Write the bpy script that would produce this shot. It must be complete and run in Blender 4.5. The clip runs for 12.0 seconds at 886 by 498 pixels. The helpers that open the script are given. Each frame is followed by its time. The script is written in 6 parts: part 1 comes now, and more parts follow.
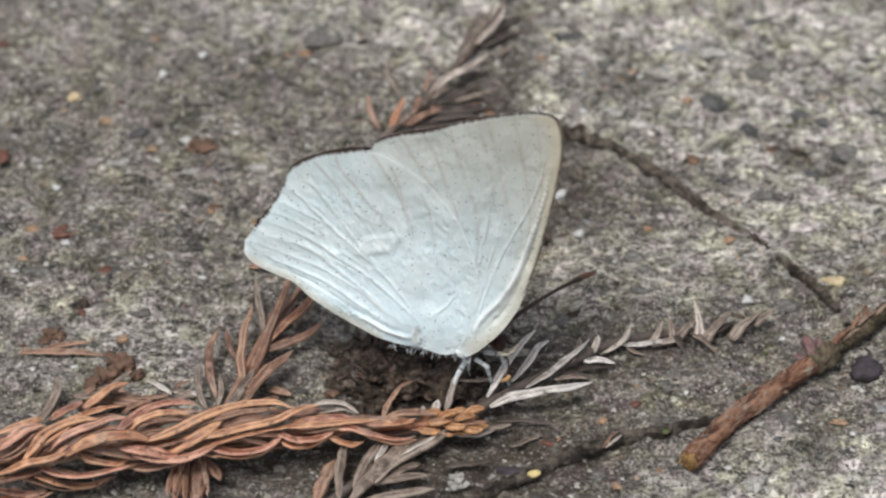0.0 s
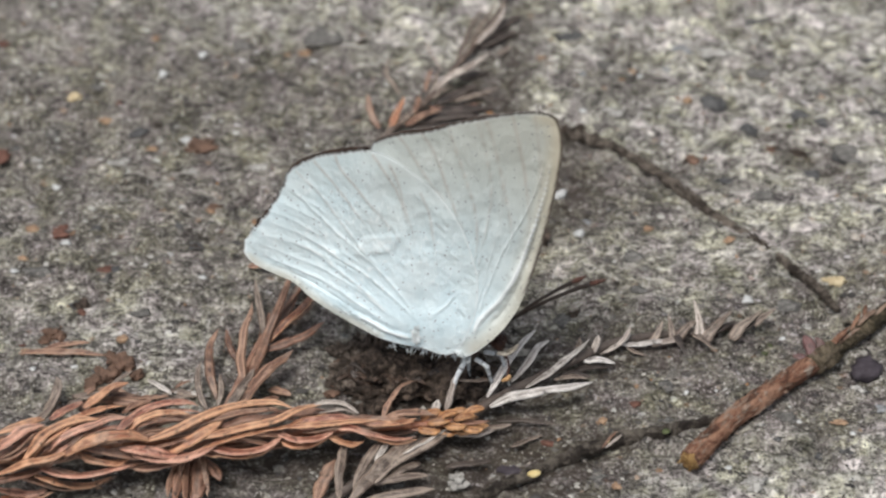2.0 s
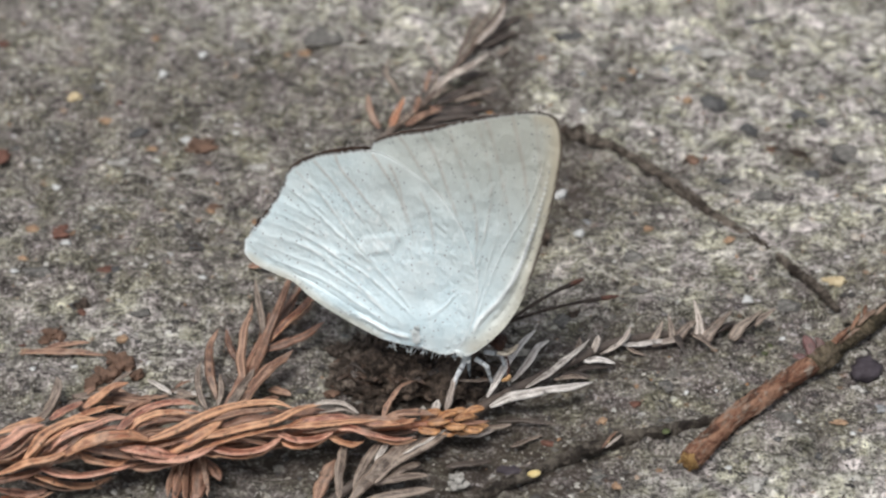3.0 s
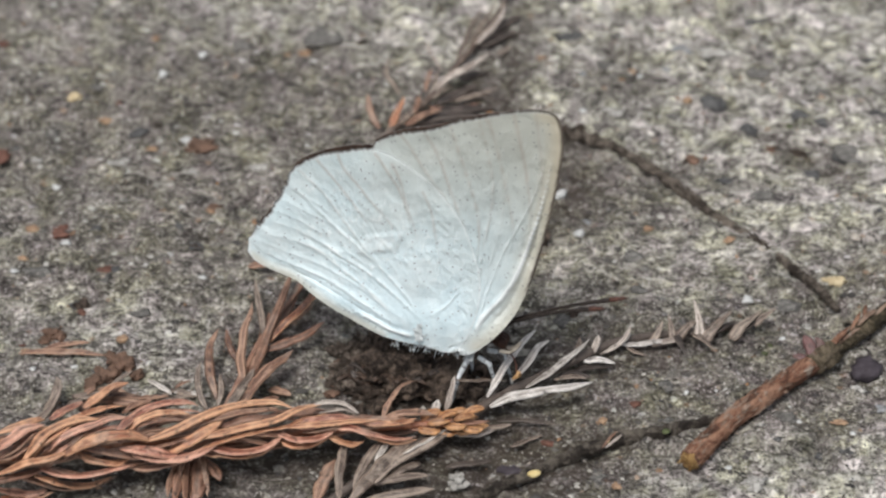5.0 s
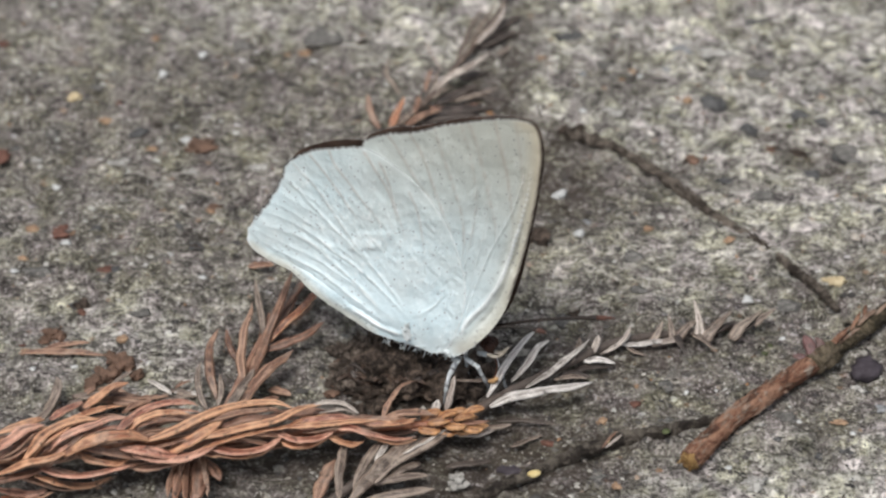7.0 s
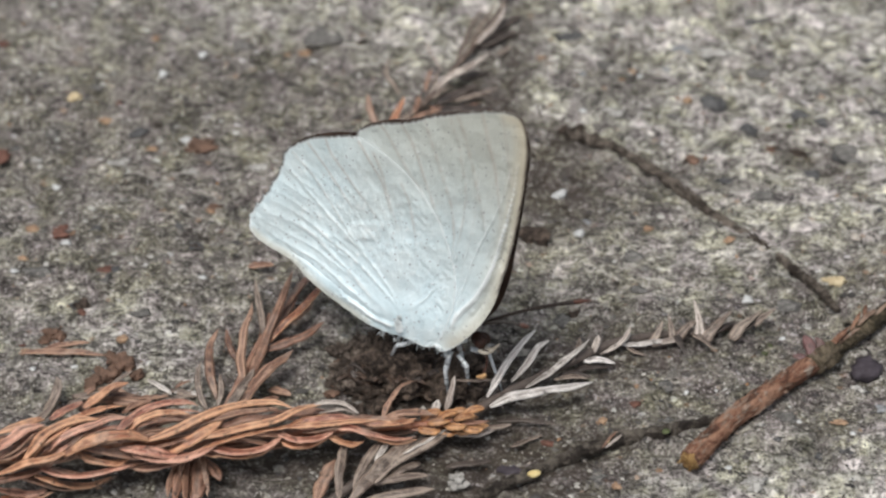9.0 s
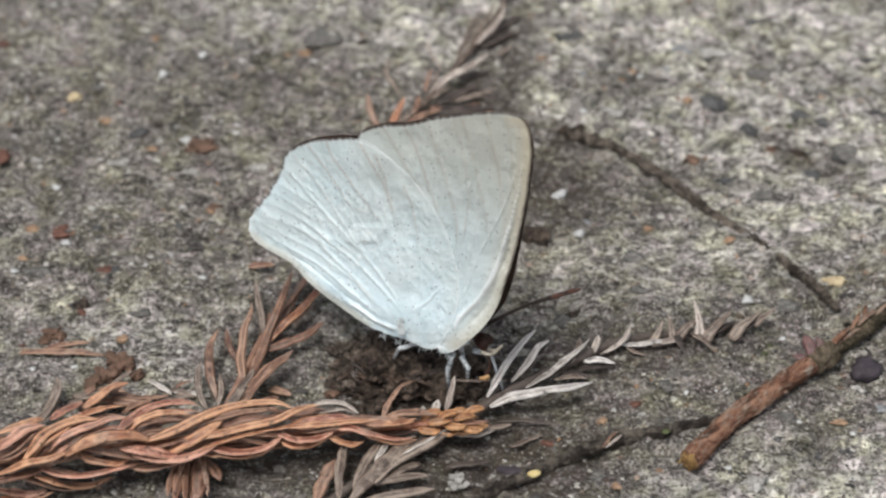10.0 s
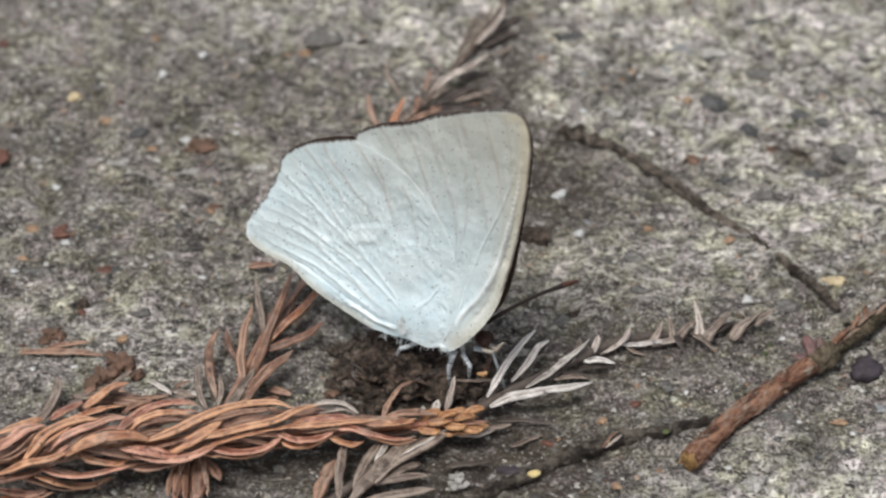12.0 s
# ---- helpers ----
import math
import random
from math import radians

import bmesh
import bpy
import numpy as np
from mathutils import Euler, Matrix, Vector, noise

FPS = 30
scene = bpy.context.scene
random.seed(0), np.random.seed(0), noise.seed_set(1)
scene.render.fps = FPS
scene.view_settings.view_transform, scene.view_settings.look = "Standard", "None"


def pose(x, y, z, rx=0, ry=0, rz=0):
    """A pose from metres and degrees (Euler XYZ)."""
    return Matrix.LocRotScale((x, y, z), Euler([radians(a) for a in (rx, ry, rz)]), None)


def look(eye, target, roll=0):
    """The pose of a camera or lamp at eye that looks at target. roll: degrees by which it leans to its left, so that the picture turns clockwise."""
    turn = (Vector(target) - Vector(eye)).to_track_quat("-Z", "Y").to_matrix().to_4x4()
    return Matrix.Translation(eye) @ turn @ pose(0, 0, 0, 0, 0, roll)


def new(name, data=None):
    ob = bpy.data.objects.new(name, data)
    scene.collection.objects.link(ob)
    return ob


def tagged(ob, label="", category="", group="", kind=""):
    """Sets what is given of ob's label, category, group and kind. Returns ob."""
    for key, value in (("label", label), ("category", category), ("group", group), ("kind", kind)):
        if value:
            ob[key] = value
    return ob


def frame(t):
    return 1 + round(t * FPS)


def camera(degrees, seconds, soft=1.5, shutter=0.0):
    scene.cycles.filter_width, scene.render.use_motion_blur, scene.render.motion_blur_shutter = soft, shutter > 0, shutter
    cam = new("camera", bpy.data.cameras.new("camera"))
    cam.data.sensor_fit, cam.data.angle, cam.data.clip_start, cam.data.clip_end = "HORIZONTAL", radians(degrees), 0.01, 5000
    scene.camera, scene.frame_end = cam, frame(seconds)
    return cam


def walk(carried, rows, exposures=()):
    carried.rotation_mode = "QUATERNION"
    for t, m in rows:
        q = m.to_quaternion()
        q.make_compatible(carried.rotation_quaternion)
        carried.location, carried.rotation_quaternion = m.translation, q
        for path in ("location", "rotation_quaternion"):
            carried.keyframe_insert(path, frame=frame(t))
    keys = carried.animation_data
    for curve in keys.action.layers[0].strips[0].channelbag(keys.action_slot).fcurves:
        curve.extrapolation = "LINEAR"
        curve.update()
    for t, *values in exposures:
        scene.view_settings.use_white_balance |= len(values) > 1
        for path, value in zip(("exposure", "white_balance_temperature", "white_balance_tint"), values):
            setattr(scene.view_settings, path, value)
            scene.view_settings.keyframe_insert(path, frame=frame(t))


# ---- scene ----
MM = 0.001
cam = camera(20, 12.0, soft=2.4)
EYE = (0.0, -0.13761, 0.12390)
STAND = look(EYE, (0, 0, 0))
walk(cam, [(0, STAND), (12.0, STAND)], exposures=[(0, -0.03), (12.0, -0.03)])
cam.data.dof.use_dof = True
cam.data.dof.focus_distance = 0.170
cam.data.dof.aperture_fstop = 44

# ---- light: an overcast sky, brightest high up behind the camera ----
SUN_UP, SUN_ROUND = 69.0, 222.0
world = bpy.data.worlds.new("overcast_sky")
scene.world = world
world.use_nodes = True
wn = world.node_tree.nodes
wl = world.node_tree.links
sky = wn.new("ShaderNodeTexSky")
sky.sky_type = "NISHITA"
sky.sun_disc = False
sky.sun_elevation = radians(SUN_UP)
sky.sun_rotation = radians(SUN_ROUND)
sky.air_density, sky.dust_density, sky.ozone_density = 1.0, 3.0, 1.0
grey = wn.new("ShaderNodeHueSaturation")
grey.inputs["Saturation"].default_value = 0.28
wl.new(sky.outputs[0], grey.inputs["Color"])
wl.new(grey.outputs[0], wn["Background"].inputs["Color"])
wn["Background"].inputs["Strength"].default_value = 0.124
sun_data = bpy.data.lights.new("sun", "SUN")
sun_data.energy = 2.25
sun_data.angle = radians(18)
sun_data.color = (1.0, 0.96, 0.9)
sun = new("sun", sun_data)
sun.matrix_world = look((0.5 * math.sin(radians(SUN_ROUND)) * math.cos(radians(SUN_UP)),
                         0.5 * math.cos(radians(SUN_ROUND)) * math.cos(radians(SUN_UP)),
                         0.5 * math.sin(radians(SUN_UP))), (0, 0, 0))


# ---- materials ----
class Nodes:
    """Shortcuts for building a node material."""

    def __init__(self, name, rough=0.8, metal=0.0, spec=0.4):
        self.mat = bpy.data.materials.new(name)
        self.mat.use_nodes = True
        self.n, self.l = self.mat.node_tree.nodes, self.mat.node_tree.links
        self.bsdf = self.n["Principled BSDF"]
        self.bsdf.inputs["Roughness"].default_value = rough
        self.bsdf.inputs["Metallic"].default_value = metal
        self.bsdf.inputs["Specular IOR Level"].default_value = spec
        self.co = self.n.new("ShaderNodeTexCoord").outputs["Object"]

    def put(self, value, socket):
        if isinstance(value, bpy.types.NodeSocket):
            self.l.new(value, socket)
        else:
            socket.default_value = value

    def noise(self, scale, detail=4.0, rough=0.55, vec=None, distort=0.0):
        t = self.n.new("ShaderNodeTexNoise")
        t.inputs["Scale"].default_value = scale
        t.inputs["Detail"].default_value = detail
        t.inputs["Roughness"].default_value = rough
        t.inputs["Distortion"].default_value = distort
        self.l.new(vec or self.co, t.inputs["Vector"])
        return t.outputs["Fac"]

    def cells(self, scale, feature="F1", rand=1.0, vec=None):
        t = self.n.new("ShaderNodeTexVoronoi")
        t.feature = feature
        t.inputs["Scale"].default_value = scale
        t.inputs["Randomness"].default_value = rand
        self.l.new(vec or self.co, t.inputs["Vector"])
        return t

    def stretch(self, sx, sy, sz):
        m = self.n.new("ShaderNodeMapping")
        m.inputs["Scale"].default_value = (sx, sy, sz)
        self.l.new(self.co, m.inputs["Vector"])
        return m.outputs[0]

    def ramp(self, fac, *stops):
        r = self.n.new("ShaderNodeValToRGB")
        e = r.color_ramp.elements
        while len(e) < len(stops):
            e.new(0.5)
        for k, (at, c) in zip(e, stops):
            k.position = at
            k.color = (c, c, c, 1) if isinstance(c, (int, float)) else (*c, 1)
        self.l.new(fac, r.inputs[0])
        return r.outputs[0]

    def mix(self, fac, a, b, how="MIX"):
        m = self.n.new("ShaderNodeMix")
        m.data_type, m.blend_type = "RGBA", how
        self.put(fac, m.inputs[0])
        self.put(a if not isinstance(a, tuple) else (*a[:3], 1), m.inputs[6])
        self.put(b if not isinstance(b, tuple) else (*b[:3], 1), m.inputs[7])
        return m.outputs[2]

    def sums(self, a, b, how="MULTIPLY"):
        m = self.n.new("ShaderNodeMath")
        m.operation = how
        self.put(a, m.inputs[0])
        self.put(b, m.inputs[1])
        return m.outputs[0]

    def spot(self, cx, cy, rx, ry, turn):
        """1 in the middle of an ellipse on the ground (mm), falling to 0 at its edge."""
        m = self.n.new("ShaderNodeMapping")
        m.vector_type = "TEXTURE"
        m.inputs["Location"].default_value = (cx * MM, cy * MM, 0)
        m.inputs["Rotation"].default_value = (0, 0, radians(turn))
        m.inputs["Scale"].default_value = (rx * MM, ry * MM, 0.02)
        self.l.new(self.co, m.inputs["Vector"])
        g = self.n.new("ShaderNodeTexGradient")
        g.gradient_type = "SPHERICAL"
        self.l.new(m.outputs[0], g.inputs[0])
        return g.outputs["Fac"]

    def attr(self, name):
        a = self.n.new("ShaderNodeAttribute")
        a.attribute_name = name
        return a.outputs["Fac"]

    def chance(self):
        return self.n.new("ShaderNodeObjectInfo").outputs["Random"]

    def island(self):
        return self.n.new("ShaderNodeNewGeometry").outputs["Random Per Island"]

    def bump(self, height, depth, strength=1.0):
        b = self.n.new("ShaderNodeBump")
        b.inputs["Strength"].default_value = strength
        b.inputs["Distance"].default_value = depth
        self.l.new(height, b.inputs["Height"])
        self.l.new(b.outputs[0], self.bsdf.inputs["Normal"])

    def done(self, colour):
        self.put(colour if not isinstance(colour, tuple) else (*colour, 1), self.bsdf.inputs["Base Color"])
        return self.mat


def concrete():
    k = Nodes("weathered_concrete", rough=0.9, spec=0.25)
    drawn = k.stretch(0.70, 1.0, 1.0)  # trowelled: the cement skin runs along x
    crust = k.noise(900, 8, 0.70, vec=drawn, distort=1.0)
    ridge = k.noise(2300, 6, 0.72, vec=drawn, distort=0.7)
    fine = k.noise(3900, 4, 0.7)
    patch = k.noise(75, 5, 0.6)
    broad = k.noise(190, 5, 0.62, distort=0.8)
    # bare pale cement in places, brown grime over the rest
    side = k.sums(k.sums(patch, 1.25), 0.25, "SUBTRACT")
    for cx, cy, rx, ry, most in ((31.0, 19.0, 44.0, 36.0, 0.95), (-20.0, -10.0, 17.0, 9.0, 0.55), (-8.0, 33.0, 34.0, 13.0, 0.85), (25.0, 17.5, 8.0, 4.5, 0.7), (20.0, 24.0, 6.0, 4.5, 0.6), (32.0, 7.0, 5.0, 3.5, 0.6), (15.0, 7.0, 10.0, 7.5, -0.55), (25.5, 21.0, 4.0, 3.0, -0.7), (15.0, 19.5, 5.0, 3.0, -0.5), (27.0, -11.0, 24.0, 15.0, -0.36), (25.0, -25.5, 24.0, 11.0, 0.85), (34.0, -17.0, 7.0, 9.0, 0.5)):
        side = k.sums(side, k.sums(k.spot(cx, cy, rx, ry, 0), most), "ADD")
    pale = k.ramp(side, (0.45, 0.0), (0.95, 1.0))
    # sand grains bound in the cement: each cell its own tone
    sand = k.cells(2300, vec=drawn)
    tone = k.n.new("ShaderNodeSeparateColor")
    k.l.new(sand.outputs["Color"], tone.inputs[0])
    mass = k.sums(k.sums(k.sums(crust, 0.56), k.sums(ridge, 0.30), "ADD"), k.sums(tone.outputs[0], 0.10), "ADD")
    mass = k.sums(mass, k.sums(fine, 0.10), "ADD")
    dark_side = k.ramp(mass, (0.40, (0.040, 0.035, 0.030)), (0.475, (0.115, 0.103, 0.092)), (0.54, (0.190, 0.174, 0.153)), (0.60, (0.30, 0.28, 0.245)), (0.67, (0.52, 0.49, 0.44)))
    pale_side = k.ramp(mass, (0.398, (0.034, 0.032, 0.030)), (0.452, (0.130, 0.122, 0.110)), (0.502, (0.30, 0.286, 0.258)), (0.55, (0.54, 0.52, 0.465)), (0.62, (0.82, 0.80, 0.74)))
    c = k.mix(pale, dark_side, pale_side)
    # open pores, narrow and dark
    pore = k.sums(k.ramp(k.noise(1500, 5, 0.62, vec=drawn, distort=1.5), (0.365, 1.0), (0.42, 0.0)), k.ramp(k.noise(260, 3), (0.40, 0.25), (0.56, 0.95)))
    c = k.mix(pore, c, (0.030, 0.027, 0.025))
    # bright chips of quartz and dark chips of basalt in the sand
    chip = k.cells(1250, vec=drawn)
    pick = k.n.new("ShaderNodeSeparateColor")
    k.l.new(chip.outputs["Color"], pick.inputs[0])
    inside = k.ramp(k.sums(chip.outputs["Distance"], k.sums(ridge, 0.35), "ADD"), (0.36, 1.0), (0.46, 0.0))
    c = k.mix(k.sums(inside, k.ramp(pick.outputs[0], (0.84, 0.0), (0.88, 0.9))), c, (0.72, 0.72, 0.69))
    c = k.mix(k.sums(inside, k.ramp(pick.outputs[1], (0.80, 0.0), (0.85, 0.75))), c, (0.052, 0.051, 0.054))
    c = k.mix(k.sums(inside, k.ramp(pick.outputs[2], (0.90, 0.0), (0.93, 0.6))), c, (0.30, 0.20, 0.13))
    c = k.mix(k.ramp(fine, (0.375, 0.92), (0.455, 0.0)), c, (0.032, 0.029, 0.028))
    c = k.mix(k.ramp(fine, (0.555, 0.0), (0.65, 0.85)), c, (0.66, 0.64, 0.60))
    lichen = k.sums(k.ramp(k.noise(150, 4, 0.6), (0.53, 0.0), (0.66, 0.24)), k.ramp(ridge, (0.42, 0.0), (0.56, 1.0)))
    c = k.mix(lichen, c, (0.40, 0.385, 0.255))
    # worn and grimy areas a few millimetres wide, some purplish, some olive
    c = k.mix(1.0, c, k.ramp(broad, (0.34, 0.68), (0.5, 1.0), (0.66, 1.22)), "MULTIPLY")
    zone = k.noise(480, 5, 0.66, vec=drawn, distort=1.4)
    c = k.mix(1.0, c, k.ramp(zone, (0.34, 0.55), (0.48, 1.0), (0.64, 1.38)), "MULTIPLY")
    c = k.mix(1.0, c, k.ramp(k.noise(420, 4, 0.62, distort=0.4), (0.38, (1.03, 0.98, 1.05)), (0.5, (1.0, 1.0, 1.0)), (0.62, (1.0, 1.012, 0.89))), "MULTIPLY")
    stain = k.ramp(k.noise(210, 4, 0.6, distort=0.8), (0.60, 0.0), (0.70, 0.45))
    c = k.mix(stain, c, (0.075, 0.058, 0.046))
    # humus dust rubbed into the cement along the sprigs, deepened as painted contact shade
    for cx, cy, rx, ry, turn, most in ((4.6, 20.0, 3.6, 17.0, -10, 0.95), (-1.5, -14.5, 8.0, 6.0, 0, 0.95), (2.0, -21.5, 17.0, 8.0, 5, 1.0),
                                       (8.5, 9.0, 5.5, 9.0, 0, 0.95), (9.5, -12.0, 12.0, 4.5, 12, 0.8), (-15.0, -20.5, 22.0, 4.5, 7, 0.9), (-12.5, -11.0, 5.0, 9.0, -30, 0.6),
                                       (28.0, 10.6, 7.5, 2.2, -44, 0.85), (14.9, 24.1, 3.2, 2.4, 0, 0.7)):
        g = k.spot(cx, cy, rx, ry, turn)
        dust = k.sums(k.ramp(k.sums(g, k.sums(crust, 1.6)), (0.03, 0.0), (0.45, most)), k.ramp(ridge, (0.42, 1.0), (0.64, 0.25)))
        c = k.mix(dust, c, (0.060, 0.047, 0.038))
    k.bump(k.sums(k.sums(crust, 0.8), k.sums(k.sums(ridge, 0.5), k.sums(fine, 0.25), "ADD"), "ADD"), 0.0006, 0.9)
    return k.done(c)


def dry_needle(name, dark, mid, light, shift=0.42, dust=0.34):
    k = Nodes(name, rough=0.45, spec=0.5)
    streak = k.noise(1300, 5, 0.65)
    tone = k.sums(k.sums(k.chance(), shift), k.sums(streak, 1.1 - shift), "ADD")
    c = k.ramp(tone, (0.20, dark), (0.50, mid), (0.86, light))
    grain = k.n.new("ShaderNodeCombineXYZ")
    k.put(k.sums(k.attr("across"), 4.2), grain.inputs[0])
    k.put(k.sums(k.attr("along"), 1.8), grain.inputs[1])
    k.put(k.sums(k.chance(), 60.0), grain.inputs[2])
    thread = k.noise(1.6, 4, 0.7, vec=grain.outputs[0])
    c = k.mix(k.ramp(thread, (0.40, 0.75), (0.48, 0.0)), c, dark)
    c = k.mix(k.ramp(thread, (0.53, 0.0), (0.62, 0.75)), c, light)
    # painted edge light: one edge darkened, the other given a highlight
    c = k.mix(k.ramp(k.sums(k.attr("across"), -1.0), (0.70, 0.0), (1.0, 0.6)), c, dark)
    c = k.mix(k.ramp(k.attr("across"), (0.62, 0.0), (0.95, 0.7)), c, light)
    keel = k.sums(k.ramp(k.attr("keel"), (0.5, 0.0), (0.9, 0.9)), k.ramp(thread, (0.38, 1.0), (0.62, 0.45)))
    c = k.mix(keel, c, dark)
    c = k.mix(k.ramp(k.attr("along"), (0.75, 0.0), (1.0, 0.5)), c, light)
    worn = k.ramp(k.noise(900, 5, 0.65), (0.50, 0.0), (0.64, 0.6))
    c = k.mix(worn, c, light)
    dusty = k.ramp(k.noise(420, 5, 0.66, distort=0.8), (0.52, 0.0), (0.68, dust))
    c = k.mix(dusty, c, (0.34, 0.29, 0.25))
    c = k.mix(k.ramp(k.noise(1700, 4), (0.60, 0.0), (0.70, 0.75)), c, (0.040, 0.026, 0.020))
    k.bump(k.noise(2400, 4, 0.7), 0.00010, 0.9)
    return k.done(c)


def bark(name, dark, mid, light, scale=1.0):
    k = Nodes(name, rough=0.85, spec=0.25)
    n = k.noise(700 * scale, 6, 0.72, distort=0.8)
    c = k.ramp(n, (0.36, dark), (0.49, mid), (0.66, light))
    c = k.mix(k.ramp(k.noise(330, 5, 0.65, distort=1.0), (0.50, 0.0), (0.62, 0.7)), c, light)
    c = k.mix(k.ramp(k.noise(420, 5, 0.7, distort=1.5), (0.36, 0.85), (0.46, 0.0)), c, dark)
    k.bump(k.noise(1100 * scale, 6, 0.75, distort=0.6), 0.0005, 1.0)
    return k.done(c)


def flaky_bark(name, dark, mid, light, grey):
    """Thin bark that splits along the twig: fibres, dark cracks, flakes worn to a paler layer, grey dust."""
    k = Nodes(name, rough=0.85, spec=0.25)
    m = k.n.new("ShaderNodeMapping")
    m.inputs["Rotation"].default_value = (0, 0, radians(-43))
    m.inputs["Scale"].default_value = (1.0, 1.0, 1.0)
    k.l.new(k.co, m.inputs["Vector"])
    s = k.n.new("ShaderNodeMapping")
    s.inputs["Scale"].default_value = (0.32, 1.0, 1.0)
    k.l.new(m.outputs[0], s.inputs["Vector"])
    grain = s.outputs[0]
    fibre = k.noise(1700, 6, 0.7, vec=grain, distort=0.8)
    flake = k.noise(620, 6, 0.66, vec=grain, distort=1.6)
    c = k.ramp(fibre, (0.34, dark), (0.48, mid), (0.64, light))
    c = k.mix(k.ramp(flake, (0.50, 0.0), (0.57, 0.75)), c, light)
    c = k.mix(k.ramp(flake, (0.36, 0.8), (0.42, 0.0)), c, dark)
    c = k.mix(k.ramp(k.noise(900, 6, 0.7, distort=1.0), (0.56, 0.0), (0.64, 0.75)), c, grey)
    k.bump(k.sums(k.sums(flake, 1.0), k.sums(fibre, 0.5), "ADD"), 0.0005, 1.0)
    return k.done(c)


def lump(name, dark, light, rough=0.85, spec=0.3, scale=1.0):
    k = Nodes(name, rough=rough, spec=spec)
    n = k.noise(1100 * scale, 5, 0.65)
    c = k.ramp(n, (0.3, dark), (0.68, light))
    c = k.mix(k.sums(k.chance(), 0.35), c, dark)
    k.bump(k.noise(2200, 4, 0.7), 0.00015, 0.8)
    return k.done(c)


def grit_mix():
    k = Nodes("concrete_grit", rough=0.85, spec=0.3)
    c = k.ramp(k.island(), (0.0, (0.055, 0.052, 0.052)), (0.25, (0.13, 0.12, 0.108)), (0.55, (0.22, 0.205, 0.185)), (0.8, (0.34, 0.32, 0.28)),
               (0.94, (0.55, 0.54, 0.50)), (0.992, (0.30, 0.17, 0.09)))
    c = k.mix(k.ramp(k.noise(2500, 3), (0.4, 0.5), (0.6, 0.0)), c, (0.09, 0.085, 0.08))
    k.bump(k.noise(3000, 3), 0.00008, 0.7)
    return k.done(c)


def wing_under():
    k = Nodes("silver_wing_underside", rough=0.30, spec=0.85)
    c = k.ramp(k.noise(520, 6, 0.7), (0.32, (0.59, 0.75, 0.815)), (0.68, (0.775, 0.91, 0.96)))
    c = k.mix(k.ramp(k.noise(160, 3), (0.4, 0.0), (0.65, 0.3)), c, (0.60, 0.61, 0.57))
    # cream-grey upper wing, with the falloff of light painted in
    c = k.mix(k.attr("top_shade"), c, (0.40, 0.415, 0.37))
    c = k.mix(k.attr("tan"), c, (0.53, 0.43, 0.27))
    c = k.mix(k.sums(k.attr("vein"), 0.9), c, (0.36, 0.29, 0.24))
    dots = k.cells(2500, vec=k.stretch(1, 0, 1))
    spot = k.sums(k.ramp(dots.outputs["Distance"], (0.11, 1.0), (0.18, 0.0)), k.ramp(k.noise(1300, 2), (0.32, 0.0), (0.44, 1.0)))
    c = k.mix(k.sums(spot, 0.8), c, (0.15, 0.155, 0.18))
    c = k.mix(k.attr("rim"), c, (0.055, 0.034, 0.026))
    # worn flecks, scar and pale hem, plus highlights painted on the folds
    c = k.mix(k.attr("scuff_glint"), c, (0.86, 0.91, 0.92))
    k.put(k.ramp(k.noise(330, 4, 0.6), (0.35, 0.22), (0.65, 0.52)), k.bsdf.inputs["Roughness"])
    k.bump(k.sums(k.sums(k.noise(600, 4, 0.6, distort=0.4), 0.6), k.sums(k.noise(1700, 6, 0.72), 0.45), "ADD"), 0.00022, 0.9)
    return k.done(c)


def wing_upper():
    k = Nodes("brown_wing_upperside", rough=0.7, spec=0.3)
    c = k.ramp(k.noise(800, 4), (0.3, (0.030, 0.020, 0.016)), (0.7, (0.085, 0.052, 0.038)))
    k.bump(k.noise(2500, 3), 0.00006)
    return k.done(c)


def plain(name, a, b, scale=1500, rough=0.6, spec=0.4, depth=0.00006):
    k = Nodes(name, rough=rough, spec=spec)
    c = k.ramp(k.noise(scale, 4, 0.6), (0.32, a), (0.68, b))
    k.bump(k.noise(scale * 2, 3), depth, 0.7)
    return k.done(c)


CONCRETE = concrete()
GRIT = grit_mix()
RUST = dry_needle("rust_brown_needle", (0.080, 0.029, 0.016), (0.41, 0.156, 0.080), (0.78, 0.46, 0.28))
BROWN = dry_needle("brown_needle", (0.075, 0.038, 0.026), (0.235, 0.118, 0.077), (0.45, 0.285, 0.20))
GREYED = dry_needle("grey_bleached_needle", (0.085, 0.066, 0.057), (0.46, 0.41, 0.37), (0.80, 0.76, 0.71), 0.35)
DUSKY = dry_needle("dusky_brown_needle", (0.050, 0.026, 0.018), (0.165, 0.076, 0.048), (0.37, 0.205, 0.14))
BUD = dry_needle("orange_bud_scale", (0.13, 0.050, 0.020), (0.40, 0.175, 0.070), (0.66, 0.37, 0.18))
RED_LEAF = dry_needle("dusky_red_leaf", (0.045, 0.018, 0.020), (0.105, 0.045, 0.046), (0.20, 0.105, 0.10))
HUSK_YELLOW = lump("yellow_husk", (0.55, 0.42, 0.17), (0.85, 0.73, 0.40), 0.6, 0.3, 2.0)
SHOOT_BARK = bark("olive_brown_bark", (0.022, 0.019, 0.013), (0.085, 0.068, 0.042), (0.26, 0.21, 0.15), 1.6)
RUST_PINK = dry_needle("pinkish_brown_needle", (0.09, 0.034, 0.024), (0.43, 0.168, 0.108), (0.78, 0.46, 0.34))
